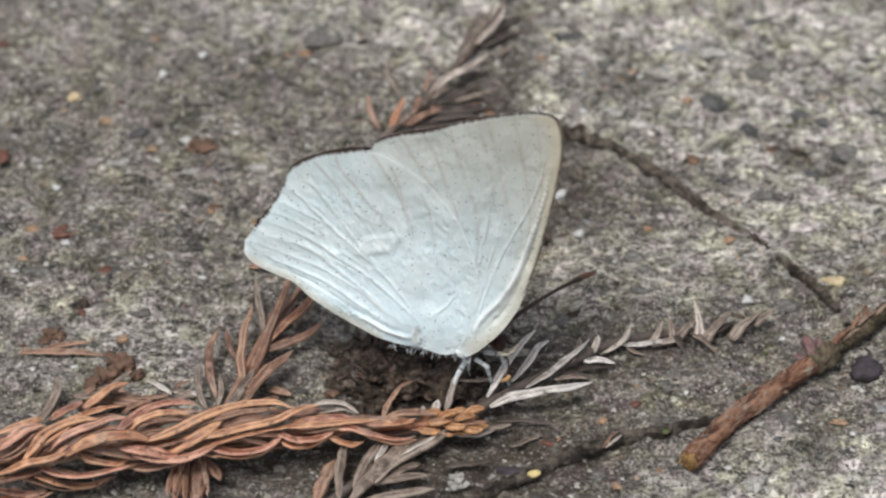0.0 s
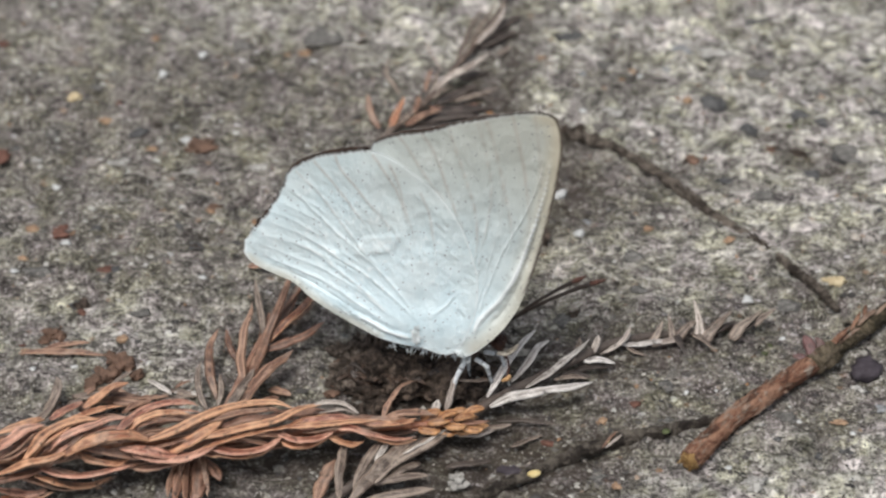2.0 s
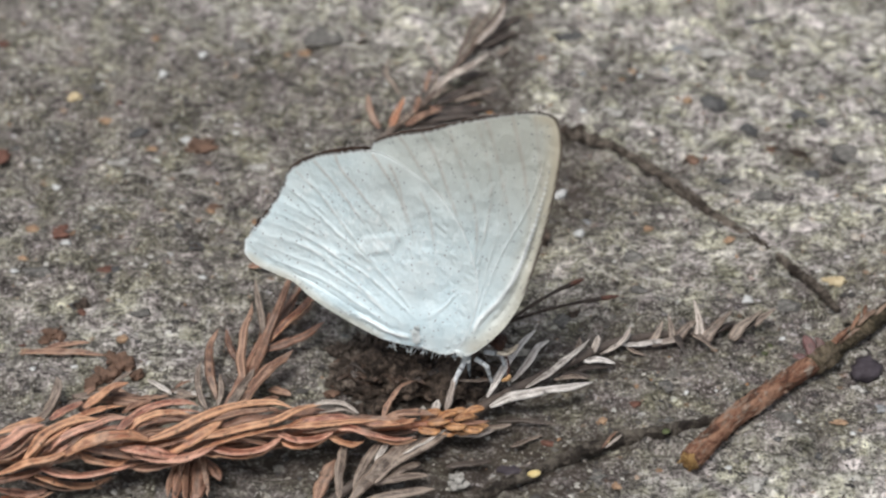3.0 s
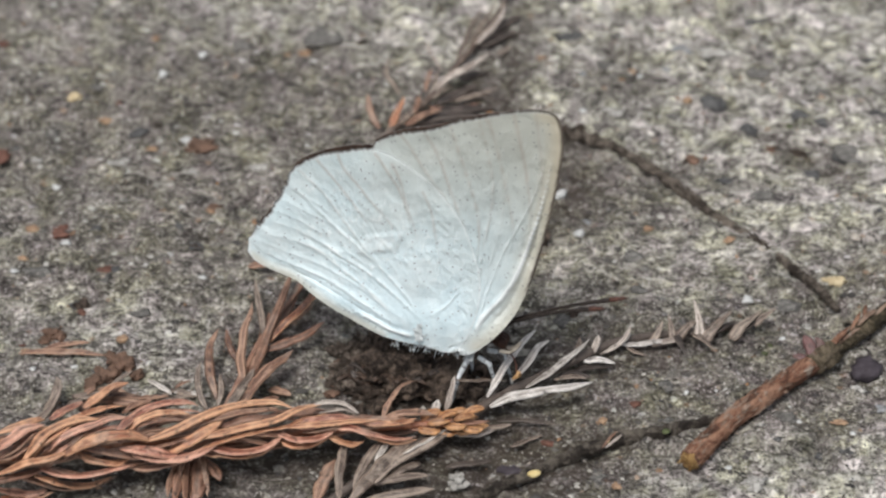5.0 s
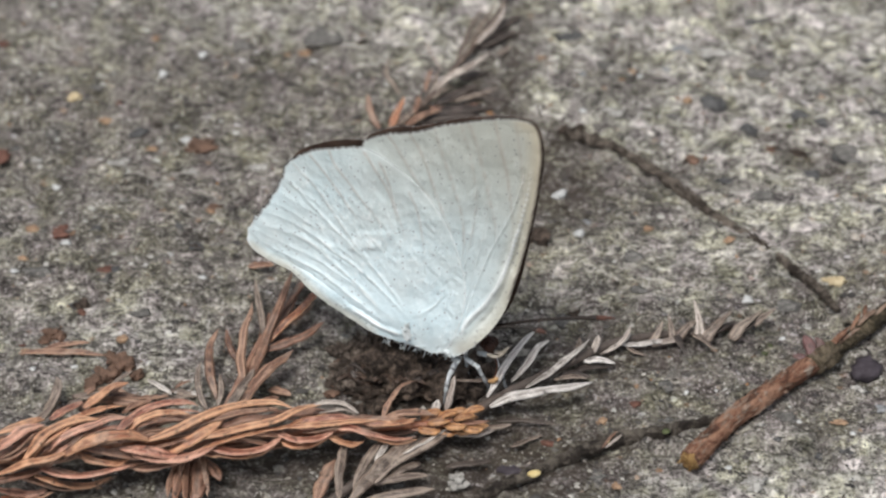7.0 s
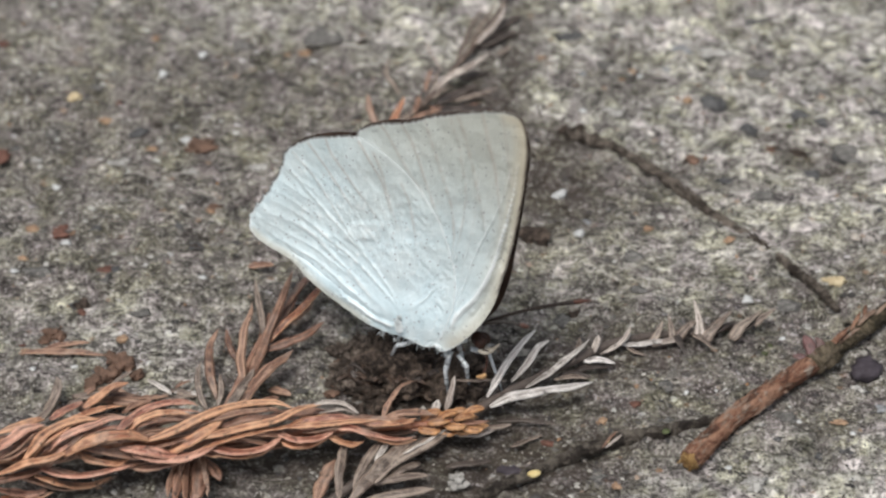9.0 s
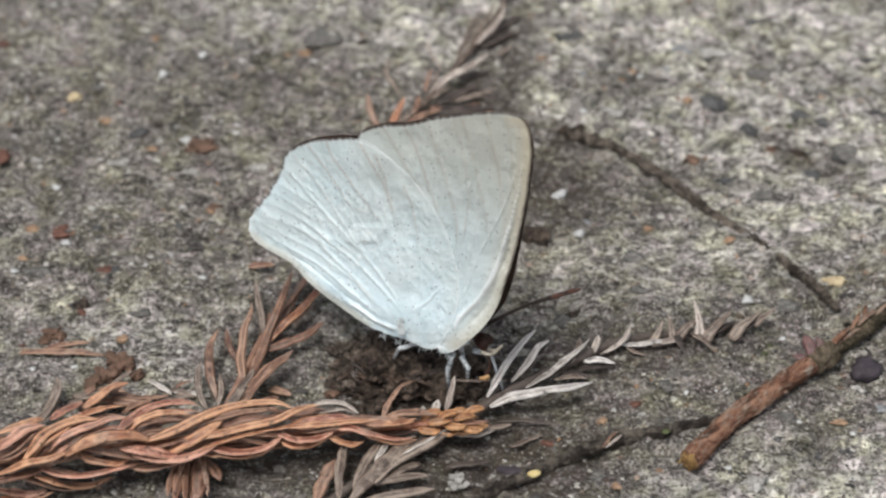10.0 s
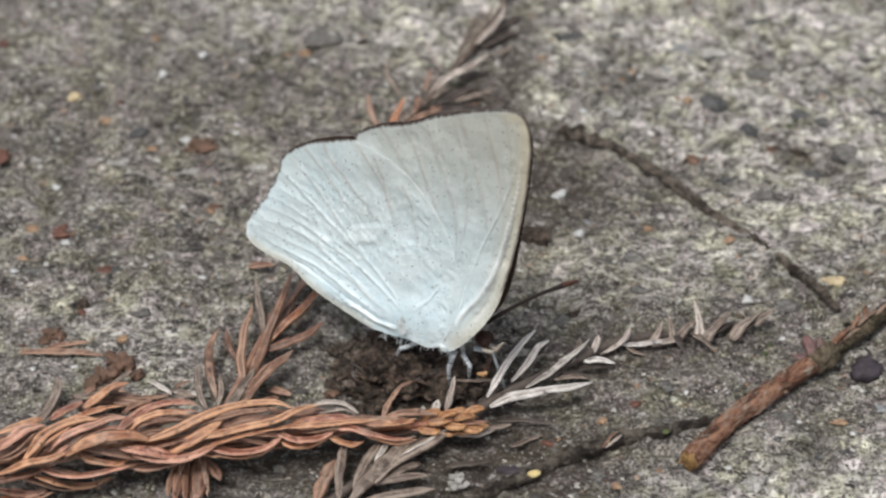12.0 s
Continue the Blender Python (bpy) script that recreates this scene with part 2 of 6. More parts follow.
BLEACHED = dry_needle("white_bleached_needle", (0.16, 0.13, 0.115), (0.64, 0.60, 0.56), (0.86, 0.83, 0.80), 0.3)
MOSS = lump("green_moss", (0.05, 0.06, 0.03), (0.13, 0.15, 0.075), 0.9, 0.2, 2.0)
PINKISH = dry_needle("pale_pinkish_needle", (0.10, 0.075, 0.062), (0.38, 0.315, 0.275), (0.66, 0.59, 0.53), 0.3)
# for dark needles, and for low strands that stand in for shade
SHADY = dry_needle("dark_needle_and_shade", (0.013, 0.009, 0.008), (0.042, 0.031, 0.026), (0.13, 0.103, 0.088), dust=0.08)
DULL = dry_needle("dull_brown_needle", (0.040, 0.028, 0.023), (0.17, 0.122, 0.096), (0.42, 0.345, 0.285))
PALE_QUARTZ = lump("grey_quartz", (0.18, 0.172, 0.16), (0.60, 0.585, 0.55), 0.7, 0.35, 2.2)
TWIG_BARK = flaky_bark("red_brown_bark", (0.044, 0.022, 0.015), (0.175, 0.082, 0.052), (0.37, 0.215, 0.145), (0.28, 0.24, 0.20))
DUSTY_BARK = bark("dusty_root_bark", (0.018, 0.014, 0.011), (0.060, 0.048, 0.039), (0.26, 0.22, 0.185), 1.3)
ROOT_BARK = bark("dark_root_bark", (0.016, 0.013, 0.011), (0.050, 0.040, 0.033), (0.20, 0.175, 0.145), 1.6)
CUT_WOOD = bark("pale_cut_wood", (0.17, 0.085, 0.03), (0.40, 0.25, 0.10), (0.55, 0.40, 0.20), 1.5)
SOIL = bark("dark_humus", (0.014, 0.011, 0.009), (0.075, 0.056, 0.045), (0.25, 0.19, 0.15), 2.0)
STONE_DARK = lump("blue_black_stone", (0.022, 0.023, 0.026), (0.16, 0.158, 0.158), 0.7, 0.4, 2.2)
STONE_PURPLE = lump("purple_grey_stone", (0.030, 0.024, 0.030), (0.085, 0.072, 0.085), 0.75)
STONE_GREY = lump("grey_stone", (0.060, 0.058, 0.056), (0.26, 0.25, 0.235), 0.9, 0.2, 2.6)
STONE_BLUE = lump("blue_grey_stone", (0.13, 0.135, 0.145), (0.42, 0.43, 0.44), 0.7, 0.35, 1.5)
QUARTZ = lump("white_quartz", (0.42, 0.43, 0.43), (0.75, 0.76, 0.75), 0.5, 0.5)
HUSK_CREAM = lump("cream_husk", (0.36, 0.27, 0.15), (0.75, 0.65, 0.44), 0.6, 0.3, 2.0)
HUSK_ORANGE = lump("orange_husk", (0.17, 0.10, 0.065), (0.56, 0.39, 0.25), 0.65, 0.3, 2.4)
FLAKE_RED = lump("red_brown_flake", (0.070, 0.034, 0.027), (0.23, 0.115, 0.085), 0.8, 0.3, 1.8)
FLAKE_BROWN = lump("brown_flake", (0.060, 0.038, 0.028), (0.26, 0.16, 0.115), 0.85)
TWIG_FLAKE = flaky_bark("peeled_bark", (0.050, 0.030, 0.022), (0.16, 0.098, 0.070), (0.36, 0.26, 0.20), (0.34, 0.30, 0.255))
CLOD_BROWN = bark("brown_humus", (0.026, 0.020, 0.016), (0.13, 0.102, 0.084), (0.32, 0.265, 0.22), 2.2)
FIBRE = dry_needle("rotted_needle", (0.018, 0.012, 0.010), (0.060, 0.038, 0.028), (0.14, 0.088, 0.06), dust=0.1)
WING_UNDER, WING_UPPER = wing_under(), wing_upper()
FUZZ = plain("white_body_hair", (0.58, 0.64, 0.65), (0.82, 0.87, 0.88), 2500, 0.8, 0.2, 0.0002)
EYE_BROWN = plain("dark_brown_eye", (0.022, 0.011, 0.008), (0.055, 0.024, 0.016), 3000, 0.6, 0.3)
PALP_TAN = plain("cream_palp", (0.24, 0.21, 0.17), (0.52, 0.48, 0.41), 2500)
LEG_WHITE = plain("white_leg", (0.42, 0.46, 0.49), (0.74, 0.78, 0.80), 1600)
LEG_GREY = plain("grey_leg_ring", (0.16, 0.17, 0.18), (0.30, 0.31, 0.32), 2000)
ANT_DARK = plain("black_brown_antenna", (0.012, 0.009, 0.008), (0.035, 0.024, 0.020), 3000)
PROBOSCIS_TIP = plain("orange_proboscis_tip", (0.38, 0.20, 0.08), (0.62, 0.40, 0.20), 2500)
ANT_RED = plain("rust_antenna_tip", (0.035, 0.017, 0.013), (0.14, 0.060, 0.043), 3000)


# ---- builders ----
def mesh_object(name, verts, faces, material, parent=None, label="", smooth=True, scalars=None):
    me = bpy.data.meshes.new(name)
    me.from_pydata([tuple(v) for v in verts], [], faces)
    for m in material if isinstance(material, (list, tuple)) else (material,):
        me.materials.append(m)
    if smooth:
        me.polygons.foreach_set("use_smooth", [True] * len(me.polygons))
    for key, values in (scalars or {}).items():
        a = me.attributes.new(key, "FLOAT", "POINT")
        a.data.foreach_set("value", np.asarray(values, dtype=np.float32))
    me.update()
    ob = new(name, me)
    if parent is not None:
        ob.parent = parent
    if label:
        ob["label"] = label
    return ob


def thing(name, x, y, z, label, category, group=""):
    """An Empty at the thing's base; places in mm."""
    ob = new(name)
    ob.empty_display_size = 0.002
    ob.matrix_basis = pose(x * MM, y * MM, z * MM)
    return tagged(ob, label, category, group)


def curve_points(points, count):
    """A smooth line through the points (Catmull-Rom), at count even steps."""
    p = np.array(points, float)
    p = np.vstack([2 * p[0] - p[1], p, 2 * p[-1] - p[-2]])
    out = []
    for t in np.linspace(0, len(p) - 3 - 1e-6, count):
        i = int(t)
        u = t - i
        a, b, c, d = p[i:i + 4]
        out.append(0.5 * (2 * b + (c - a) * u + (2 * a - 5 * b + 4 * c - d) * u * u + (3 * b - a - 3 * c + d) * u ** 3))
    return np.array(out)


def axes_along(line):
    """Tangent, side and up at each point of a line."""
    tang = np.gradient(line, axis=0)
    tang /= np.linalg.norm(tang, axis=1)[:, None] + 1e-12
    up = np.array([0.0, 0.0, 1.0])
    side = np.cross(tang, up)
    bad = np.linalg.norm(side, axis=1) < 0.05
    side[bad] = (1, 0, 0)
    side /= np.linalg.norm(side, axis=1)[:, None]
    return tang, side, np.cross(side, tang)


def tube(line, radii, sides=10, rough=0.0, seed=0, freq=1.5):
    """Vertices and faces (mm) of a closed round rod with an uneven skin."""
    line = np.asarray(line, float)
    _, side, up = axes_along(line)
    verts, faces = [], []
    for i, c in enumerate(line):
        for j in range(sides):
            a = 2 * math.pi * j / sides
            d = math.cos(a) * side[i] + math.sin(a) * up[i]
            r = radii[i]
            if rough:
                r *= 1 + rough * noise.noise(Vector((c + d * r) * freq) + Vector((seed * 7.1, 0, 0)))
            verts.append(c + d * r)
    for i in range(len(line) - 1):
        for j in range(sides):
            k = (j + 1) % sides
            faces.append((i * sides + j, i * sides + k, (i + 1) * sides + k, (i + 1) * sides + j))
    faces.append(tuple(range(sides - 1, -1, -1)))
    faces.append(tuple((len(line) - 1) * sides + j for j in range(sides)))
    return np.array(verts) * MM, faces


def rod(name, line, radii, material, parent=None, label="", sides=10, rough=0.0, seed=0, freq=1.5):
    v, f = tube(line, radii, sides, rough, seed, freq)
    return mesh_object(name, v, f, material, parent, label)


def blade(parent, line, width, material, twist=0.0, thick=0.45, name="needle", thorn=False):
    """A dried conifer needle along a line (mm): a keeled, grooved blade, uneven, drawn out to a point."""
    rings = len(line)
    t = np.linspace(0, 1, rings)[:, None]
    tang, side, up = axes_along(line)
    prof = np.clip(np.minimum(0.34 + 3.2 * t, 1.0) * (1 - t ** 6), 0.05, 1)[:, 0] * width * 0.545
    if thorn:
        prof = np.clip(1.15 * (1 - t[:, 0]) ** 0.7 * np.minimum(0.6 + 3 * t[:, 0], 1.0), 0.04, 1.2) * width * 0.545
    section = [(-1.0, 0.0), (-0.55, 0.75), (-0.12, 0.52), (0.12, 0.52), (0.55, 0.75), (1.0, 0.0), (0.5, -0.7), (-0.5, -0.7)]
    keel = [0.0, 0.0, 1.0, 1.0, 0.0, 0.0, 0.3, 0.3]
    seed = Vector((line[0][0] * 1.7, line[0][1] * 1.7, line[-1][0] * 1.3))
    size = float(np.linalg.norm(line[-1] - line[0]))
    for i in range(1, rings):
        q = seed + Vector((i * 4.6 / rings, 0, 0))
        line[i] += 0.018 * size * min(1, 4 * i / rings) * (noise.noise(q) * side[i] + noise.noise(q + Vector((9, 4, 0))) * up[i])
        prof[i] *= 1 + 0.24 * noise.noise(q * 1.9 + Vector((3, 3, 3))) + 0.10 * noise.noise(q * 6.0)
    roll = 16 * noise.noise(seed * 3.1)
    verts, faces, ks, al, ac = [], [], [], [], []
    for i in range(rings):
        a = radians(twist * (0.3 + 0.7 * i / rings) + roll + 14 * noise.noise(seed + Vector((i * 3.0 / rings, 5, 1))))
        s = math.cos(a) * side[i] + math.sin(a) * up[i]
        u = -math.sin(a) * side[i] + math.cos(a) * up[i]
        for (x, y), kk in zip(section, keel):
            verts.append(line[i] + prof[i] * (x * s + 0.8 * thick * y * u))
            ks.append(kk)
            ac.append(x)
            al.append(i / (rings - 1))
    m = len(section)
    for i in range(rings - 1):
        for j in range(m):
            k = (j + 1) % m
            faces.append((i * m + j, i * m + k, (i + 1) * m + k, (i + 1) * m + j))
    faces.append(tuple(range(m - 1, -1, -1)))
    faces.append(tuple((rings - 1) * m + j for j in range(m)))
    v = np.array(verts)
    v[:, 2] = np.maximum(v[:, 2], 0.02)
    v -= np.array(parent["at"])
    return mesh_object(name, v * MM, faces, material, parent, scalars={"keel": ks, "along": al, "across": ac})


def needle(parent, base, tip, bow, width, material, twist=0.0, thick=0.45, name="needle"):
    """A needle from base to tip, bowed to one side. Places in mm."""
    base, tip, bow = (np.array(q, float) for q in (base, tip, bow))
    t = np.linspace(0, 1, 14)[:, None]
    line = (1 - t) ** 2 * base + 2 * t * (1 - t) * ((base + tip) / 2 + bow) + t * t * tip
    return blade(parent, line, width, material, twist, thick, name)


def strand(parent, width, material, twist, *points):
    """A needle that winds through several places, mm."""
    return blade(parent, curve_points(points, 22), 1.15 * width, material, twist, 0.5)


def barb(parent, width, material, twist, *points):
    """A short stiff leaf, broad at its foot and drawn to a point, mm."""
    return blade(parent, curve_points(points, 12), 1.15 * width, material, twist, 0.5, "barb", True)


def sprig(name, line, radii, material, label, seed=0):
    """A dried sprig: an Empty at its butt end and a stem; needles are added to it."""
    x, y, z = line[0]
    ob = thing(name, x, y, 0, label, "conifer sprig", "dry conifer sprigs")
    ob["at"] = (float(x), float(y), 0.0)
    pts = curve_points(line, 5 * len(line)) - np.array([x, y, 0])
    rr = np.interp(np.linspace(0, 1, len(pts)), np.linspace(0, 1, len(radii)), radii)
    rod("stem", pts, rr, material, ob, sides=8, rough=0.3, seed=seed)
    return ob


def lumpy(name, x, y, size, flat, material, label, category, seed, long=1.0, turn=0.0, rough=0.35, z=0.0, group="", level=3):
    """A stone, crumb or flake, x and y and size in mm, sunk a little into the ground."""
    bm = bmesh.new()
    bmesh.ops.create_icosphere(bm, subdivisions=level, radius=0.5)
    r = Matrix.Rotation(radians(turn), 4, "Z")
    for v in bm.verts:
        n = noise.fractal(v.co * 2.4 + Vector((seed * 3.7, seed * 1.3, 0)), 0.6, 2.1, 5)
        v.co *= max(0.35, 1 + rough * n)
        v.co = r @ Vector((v.co.x * long, v.co.y, v.co.z * flat)) * size * MM
    me = bpy.data.meshes.new(name)
    bm.to_mesh(me)
    bm.free()
    me.materials.append(material)
    me.polygons.foreach_set("use_smooth", [True] * len(me.polygons))
    ob = new(name, me)
    ob.location = (x * MM, y * MM, (z + relief_at(x, y) + size * flat * 0.14) * MM)
    return tagged(ob, label, category, group)


# ---- ground ----
rng = np.random.default_rng(4)
LATTICE = [rng.random((256, 256)) for _ in range(4)]


def value_noise(x, y, scale, layer):
    """Smooth noise of -1 to 1 over x, y (arrays)."""
    g = LATTICE[layer]
    u, v = x / scale + 77.3, y / scale + 31.9
    i, j = np.floor(u).astype(int), np.floor(v).astype(int)
    fu, fv = u - i, v - j
    fu, fv = fu * fu * (3 - 2 * fu), fv * fv * (3 - 2 * fv)
    i0, i1, j0, j1 = i % 256, (i + 1) % 256, j % 256, (j + 1) % 256
    a = g[i0, j0] * (1 - fu) + g[i1, j0] * fu
    b = g[i0, j1] * (1 - fu) + g[i1, j1] * fu
    return 2 * (a * (1 - fv) + b * fv) - 1


def relief(x, y):
    """Height of the worn concrete, mm."""
    h = 0.30 * value_noise(x, y, 9.0, 0) + 0.18 * value_noise(x * 0.7, y, 2.6, 1)
    h += 0.22 * value_noise(x * 0.5 + y * 0.25, y * 0.9 - x * 0.2, 0.95, 2) + 0.13 * value_noise(0.7 * x + 0.2 * y, y - 0.2 * x, 0.45, 3)
    crust = value_noise(x * 0.55 + 9, y + 4, 1.7, 0) + 0.5 * value_noise(x * 0.6 - 3, y + 8, 0.8, 1)
    h += 0.22 * np.clip(4.0 * crust - 0.6, 0, 1)
    pits = value_noise(x * 0.65 - y * 0.2, y * 0.9 + x * 0.2, 1.4, 3)
    return h - 1.1 * np.clip(pits - 0.42, 0, 1)


def relief_at(x, y):
    return float(relief(np.array([float(x)]), np.array([float(y)]))[0])


def build_ground():
    fine_x, fine_y = np.arange(-43, 43.01, 0.19), np.arange(-32, 40.01, 0.19)
    far = np.array([46, 52, 62, 80, 120, 220, 500, 1500, 6000, 30000, 200000, 1500000.0])
    xs = np.concatenate([-far[::-1], fine_x, far])
    ys = np.concatenate([-far[::-1], fine_y, far])
    gx, gy = np.meshgrid(xs, ys)
    gz = relief(gx, gy)
    v = np.stack([gx.ravel(), gy.ravel(), gz.ravel()], 1) * MM
    nx, ny = len(xs), len(ys)
    idx = np.arange(nx * ny).reshape(ny, nx)
    quads = np.stack([idx[:-1, :-1], idx[:-1, 1:], idx[1:, 1:], idx[1:, :-1]], -1).reshape(-1, 4)
    me = bpy.data.meshes.new("ground")
    me.vertices.add(len(v))
    me.vertices.foreach_set("co", v.ravel())
    me.loops.add(quads.size)
    me.loops.foreach_set("vertex_index", quads.ravel())
    me.polygons.add(len(quads))
    me.polygons.foreach_set("loop_start", np.arange(0, quads.size, 4))
    me.polygons.foreach_set("use_smooth", np.ones(len(quads), bool))
    me.update(calc_edges=True)
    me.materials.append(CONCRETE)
    tagged(new("ground", me), "weathered grey concrete with worn grit and brown grime", "concrete ground", kind="structure")


build_ground()


def build_grit():
    """Uncounted sand grains that stand proud of the worn cement."""
    r = np.random.default_rng(11)
    octa = np.array([(1, 0, 0), (-1, 0, 0), (0, 1, 0), (0, -1, 0), (0, 0, 1), (0, 0, -1),
                     (.7, .7, .3), (-.7, .7, .3), (-.7, -.7, .3), (.7, -.7, .3)], float)
    tri = [(4, 0, 6), (4, 6, 2), (4, 2, 7), (4, 7, 1), (4, 1, 8), (4, 8, 3), (4, 3, 9), (4, 9, 0),
           (5, 6, 0), (5, 2, 6), (5, 7, 2), (5, 1, 7), (5, 8, 1), (5, 3, 8), (5, 9, 3), (5, 0, 9)]
    n = 11000
    x, y = r.uniform(-40, 40, n), r.uniform(-28, 36, n)
    size = 0.075 + 0.15 * r.random(n) ** 2.2 + 0.2 * (r.random(n) > 0.985)
    z = relief(x, y)
    verts, faces = [], []
    for i in range(n):
        q = octa * (1 + 0.35 * r.standard_normal((10, 3))) * size[i] * np.array([1.2, 1.0, 0.6])
        a = r.uniform(0, 6.28)
        q = q @ np.array([[math.cos(a), math.sin(a), 0], [-math.sin(a), math.cos(a), 0], [0, 0, 1]])
        verts.append(q + np.array([x[i], y[i], z[i] + 0.02]))
        faces.extend([(a0 + 10 * i, b0 + 10 * i, c0 + 10 * i) for a0, b0, c0 in tri])
    ob = mesh_object("sand_grains", np.vstack(verts) * MM, faces, GRIT, smooth=False)
    tagged(ob, "loose and embedded sand grains of mixed greys on the concrete", "sand", kind="stuff")


build_grit()

# ---- dry conifer sprigs ----
def rust_sprig():
    """The thick plait-like sprig: needles spiral round the stem and curve in towards its tip."""
    line = [(-33.6, -24.7, 2.6), (-29.3, -23.4, 2.6), (-21.9, -22.4, 2.6), (-14.5, -21.5, 2.4), (-7.0, -20.3, 2.1), (-1.7, -19.8, 1.9), (1.9, -19.5, 2)]
    ob = sprig("rust_sprig", line, [0.55, 0.5, 0.45, 0.4, 0.35, 0.3, 0.2], RUST,
               "rust-brown dried conifer sprig with long plaited needles on concrete", 1)
    r = random.Random(5)
    path = curve_points(line, 400)
    gone = np.concatenate([[0], np.cumsum(np.linalg.norm(np.diff(path, axis=0), axis=1))])
    total = gone[-1]

    def at(d):
        return np.array([np.interp(d, gone, path[:, k]) for k in range(3)])

    count = 38
    for i in range(count):
        d = total * (i + 0.5) / count * 0.97
        left = 1 - d / total
        fwd = at(min(d + 0.5, total)) - at(d)
        fwd /= np.linalg.norm(fwd) + 1e-9
        side = np.cross(fwd, (0, 0, 1))
        up = np.cross(side, fwd)
        a = i * radians(137.5) + r.uniform(-0.35, 0.35)
        out = math.cos(a) * side + math.sin(a) * up
        size = min(7.8, 2.6 + 10.0 * left) * r.uniform(0.8, 1.15)
        spread = min(1.55, 0.5 + 1.7 * left) * r.uniform(0.7, 1.2)
        if left < 0.66 and (out[1] < -0.3 or out[2] < -0.3):
            spread *= 0.42
        elif left > 0.5 and out[1] > 0.25:
            spread *= 0.7
        base = at(d) + 0.25 * out
        tip = at(d) + fwd * size * 0.93 + out * spread * r.uniform(-0.1, 1.0) + side * r.uniform(-0.4, 0.4)
        bow = out * spread * r.uniform(1.1, 1.7) - fwd * 0.5
        bow[2] = max(bow[2], -2.4)
        tip[2] = max(tip[2], 0.3)
        # inner needles take darker browns, so the gaps look shaded
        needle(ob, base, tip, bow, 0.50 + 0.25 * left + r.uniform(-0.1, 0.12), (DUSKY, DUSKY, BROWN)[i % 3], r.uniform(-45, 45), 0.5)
    # the bud at the tip, of short blunt scales
    for i in range(16):
        a = i * radians(137.5)
        d = total - 3.6 + 0.22 * i
        fwd = at(total) - at(total - 2)
        fwd /= np.linalg.norm(fwd)
        side = np.cross(fwd, (0, 0, 1))
        out = math.cos(a) * side + math.sin(a) * np.cross(side, fwd)
        base = at(d) + 0.3 * out
        needle(ob, base, base + fwd * 1.5 + out * 0.4, out * 0.5, 0.62, BUD, 0, 0.8, "bud_scale")
    # the long outer needles that wind over one another, each with a thinner one in its bundle
    def wind(width, stuff, twist, *points):
        strand(ob, 0.92 * width, stuff, twist, *points)
        line = np.array(points, float)
        mean = line.mean(axis=0)
        axis = np.array([np.interp(mean[0], path[:, 0], path[:, k]) for k in range(3)])
        drop = -0.36 if (mean - axis)[1] * 0.67 + (mean - axis)[2] * 0.74 > 0.5 else 0.30
        beside = line + np.array([r.uniform(-0.3, 0.5), drop * 0.6, drop * 0.65 - 0.30])
        beside += 0.12 * np.array([[r.uniform(-1, 1) for _ in range(3)] for _ in line])
        beside[:, 2] = np.maximum(beside[:, 2], 0.25)
        # mostly a darker brown, as shade beside the brighter outer needle
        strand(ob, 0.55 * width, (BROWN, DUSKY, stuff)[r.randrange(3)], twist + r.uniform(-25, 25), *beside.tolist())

    wind(0.62, RUST, 12, (-29.2, -25.4, 3), (-27.2, -25.2, 3.9), (-25.6, -24.9, 4.1), (-24.3, -24.1, 3.9))
    wind(0.83, RUST, -8, (-24.8, -24.5, 3.9), (-23.4, -24.2, 4.7), (-21.9, -23.8, 5), (-20.6, -23.5, 4.8), (-19.1, -23.4, 4.1))
    wind(0.92, RUST_PINK, 15, (-29.3, -24.3, 4.1), (-28.3, -23.9, 4.8), (-27.3, -23, 4.9), (-26.2, -22.5, 4.7))
    wind(0.58, RUST, 5, (-29.4, -23.2, 4.5), (-28, -22.7, 4.8), (-26.9, -22.1, 4.7), (-26.3, -21.8, 4.5))
    wind(0.71, RUST, 10, (-27.7, -24.9, 3.4), (-26.7, -24.2, 4.5), (-25.9, -23.4, 4.9), (-24.9, -22.6, 4.9), (-23.6, -22.1, 4.8), (-22.6, -21.9, 4.7))
    wind(0.54, RUST, -10, (-26.9, -24.3, 3.6), (-26.2, -23.9, 4.4), (-25.4, -23.3, 4.7), (-24.5, -22.5, 4.7), (-23.3, -22, 4.6))
    wind(0.50, RUST_PINK, -5, (-25.9, -24, 3.7), (-25.2, -23.6, 4.4), (-24.2, -23.1, 4.7), (-23, -22.6, 4.8), (-21.8, -21.9, 4.7), (-20.6, -21.6, 4.5))
    wind(0.50, DUSKY, 5, (-25.4, -23.9, 3.4), (-24.4, -23.6, 4.1), (-23.6, -22.9, 4.4), (-22.2, -22.1, 4.4))
    wind(0.58, RUST, 10, (-25.2, -22.4, 4.5), (-24.1, -21.5, 4.5), (-22.6, -20.8, 4.5), (-21.2, -20.6, 4.5))
    wind(0.75, RUST_PINK, 12, (-26.4, -24.7, 2.9), (-25.2, -24.9, 2.5), (-23.9, -24.8, 2.2), (-22.5, -24.6, 2.3), (-21.2, -24.3, 2.6), (-20.5, -24, 2.5))
    wind(0.62, RUST, -5, (-26.9, -24.8, 2.3), (-25.6, -24.9, 1.8), (-24.5, -24.4, 0.8), (-23.2, -24.2, 0.8), (-21.9, -24.2, 1.5))
    wind(0.58, BROWN, 5, (-28.4, -24.7, 2.4), (-26.9, -24.9, 1.9), (-25.6, -24.5, 0.8), (-24.1, -24.5, 0.6))
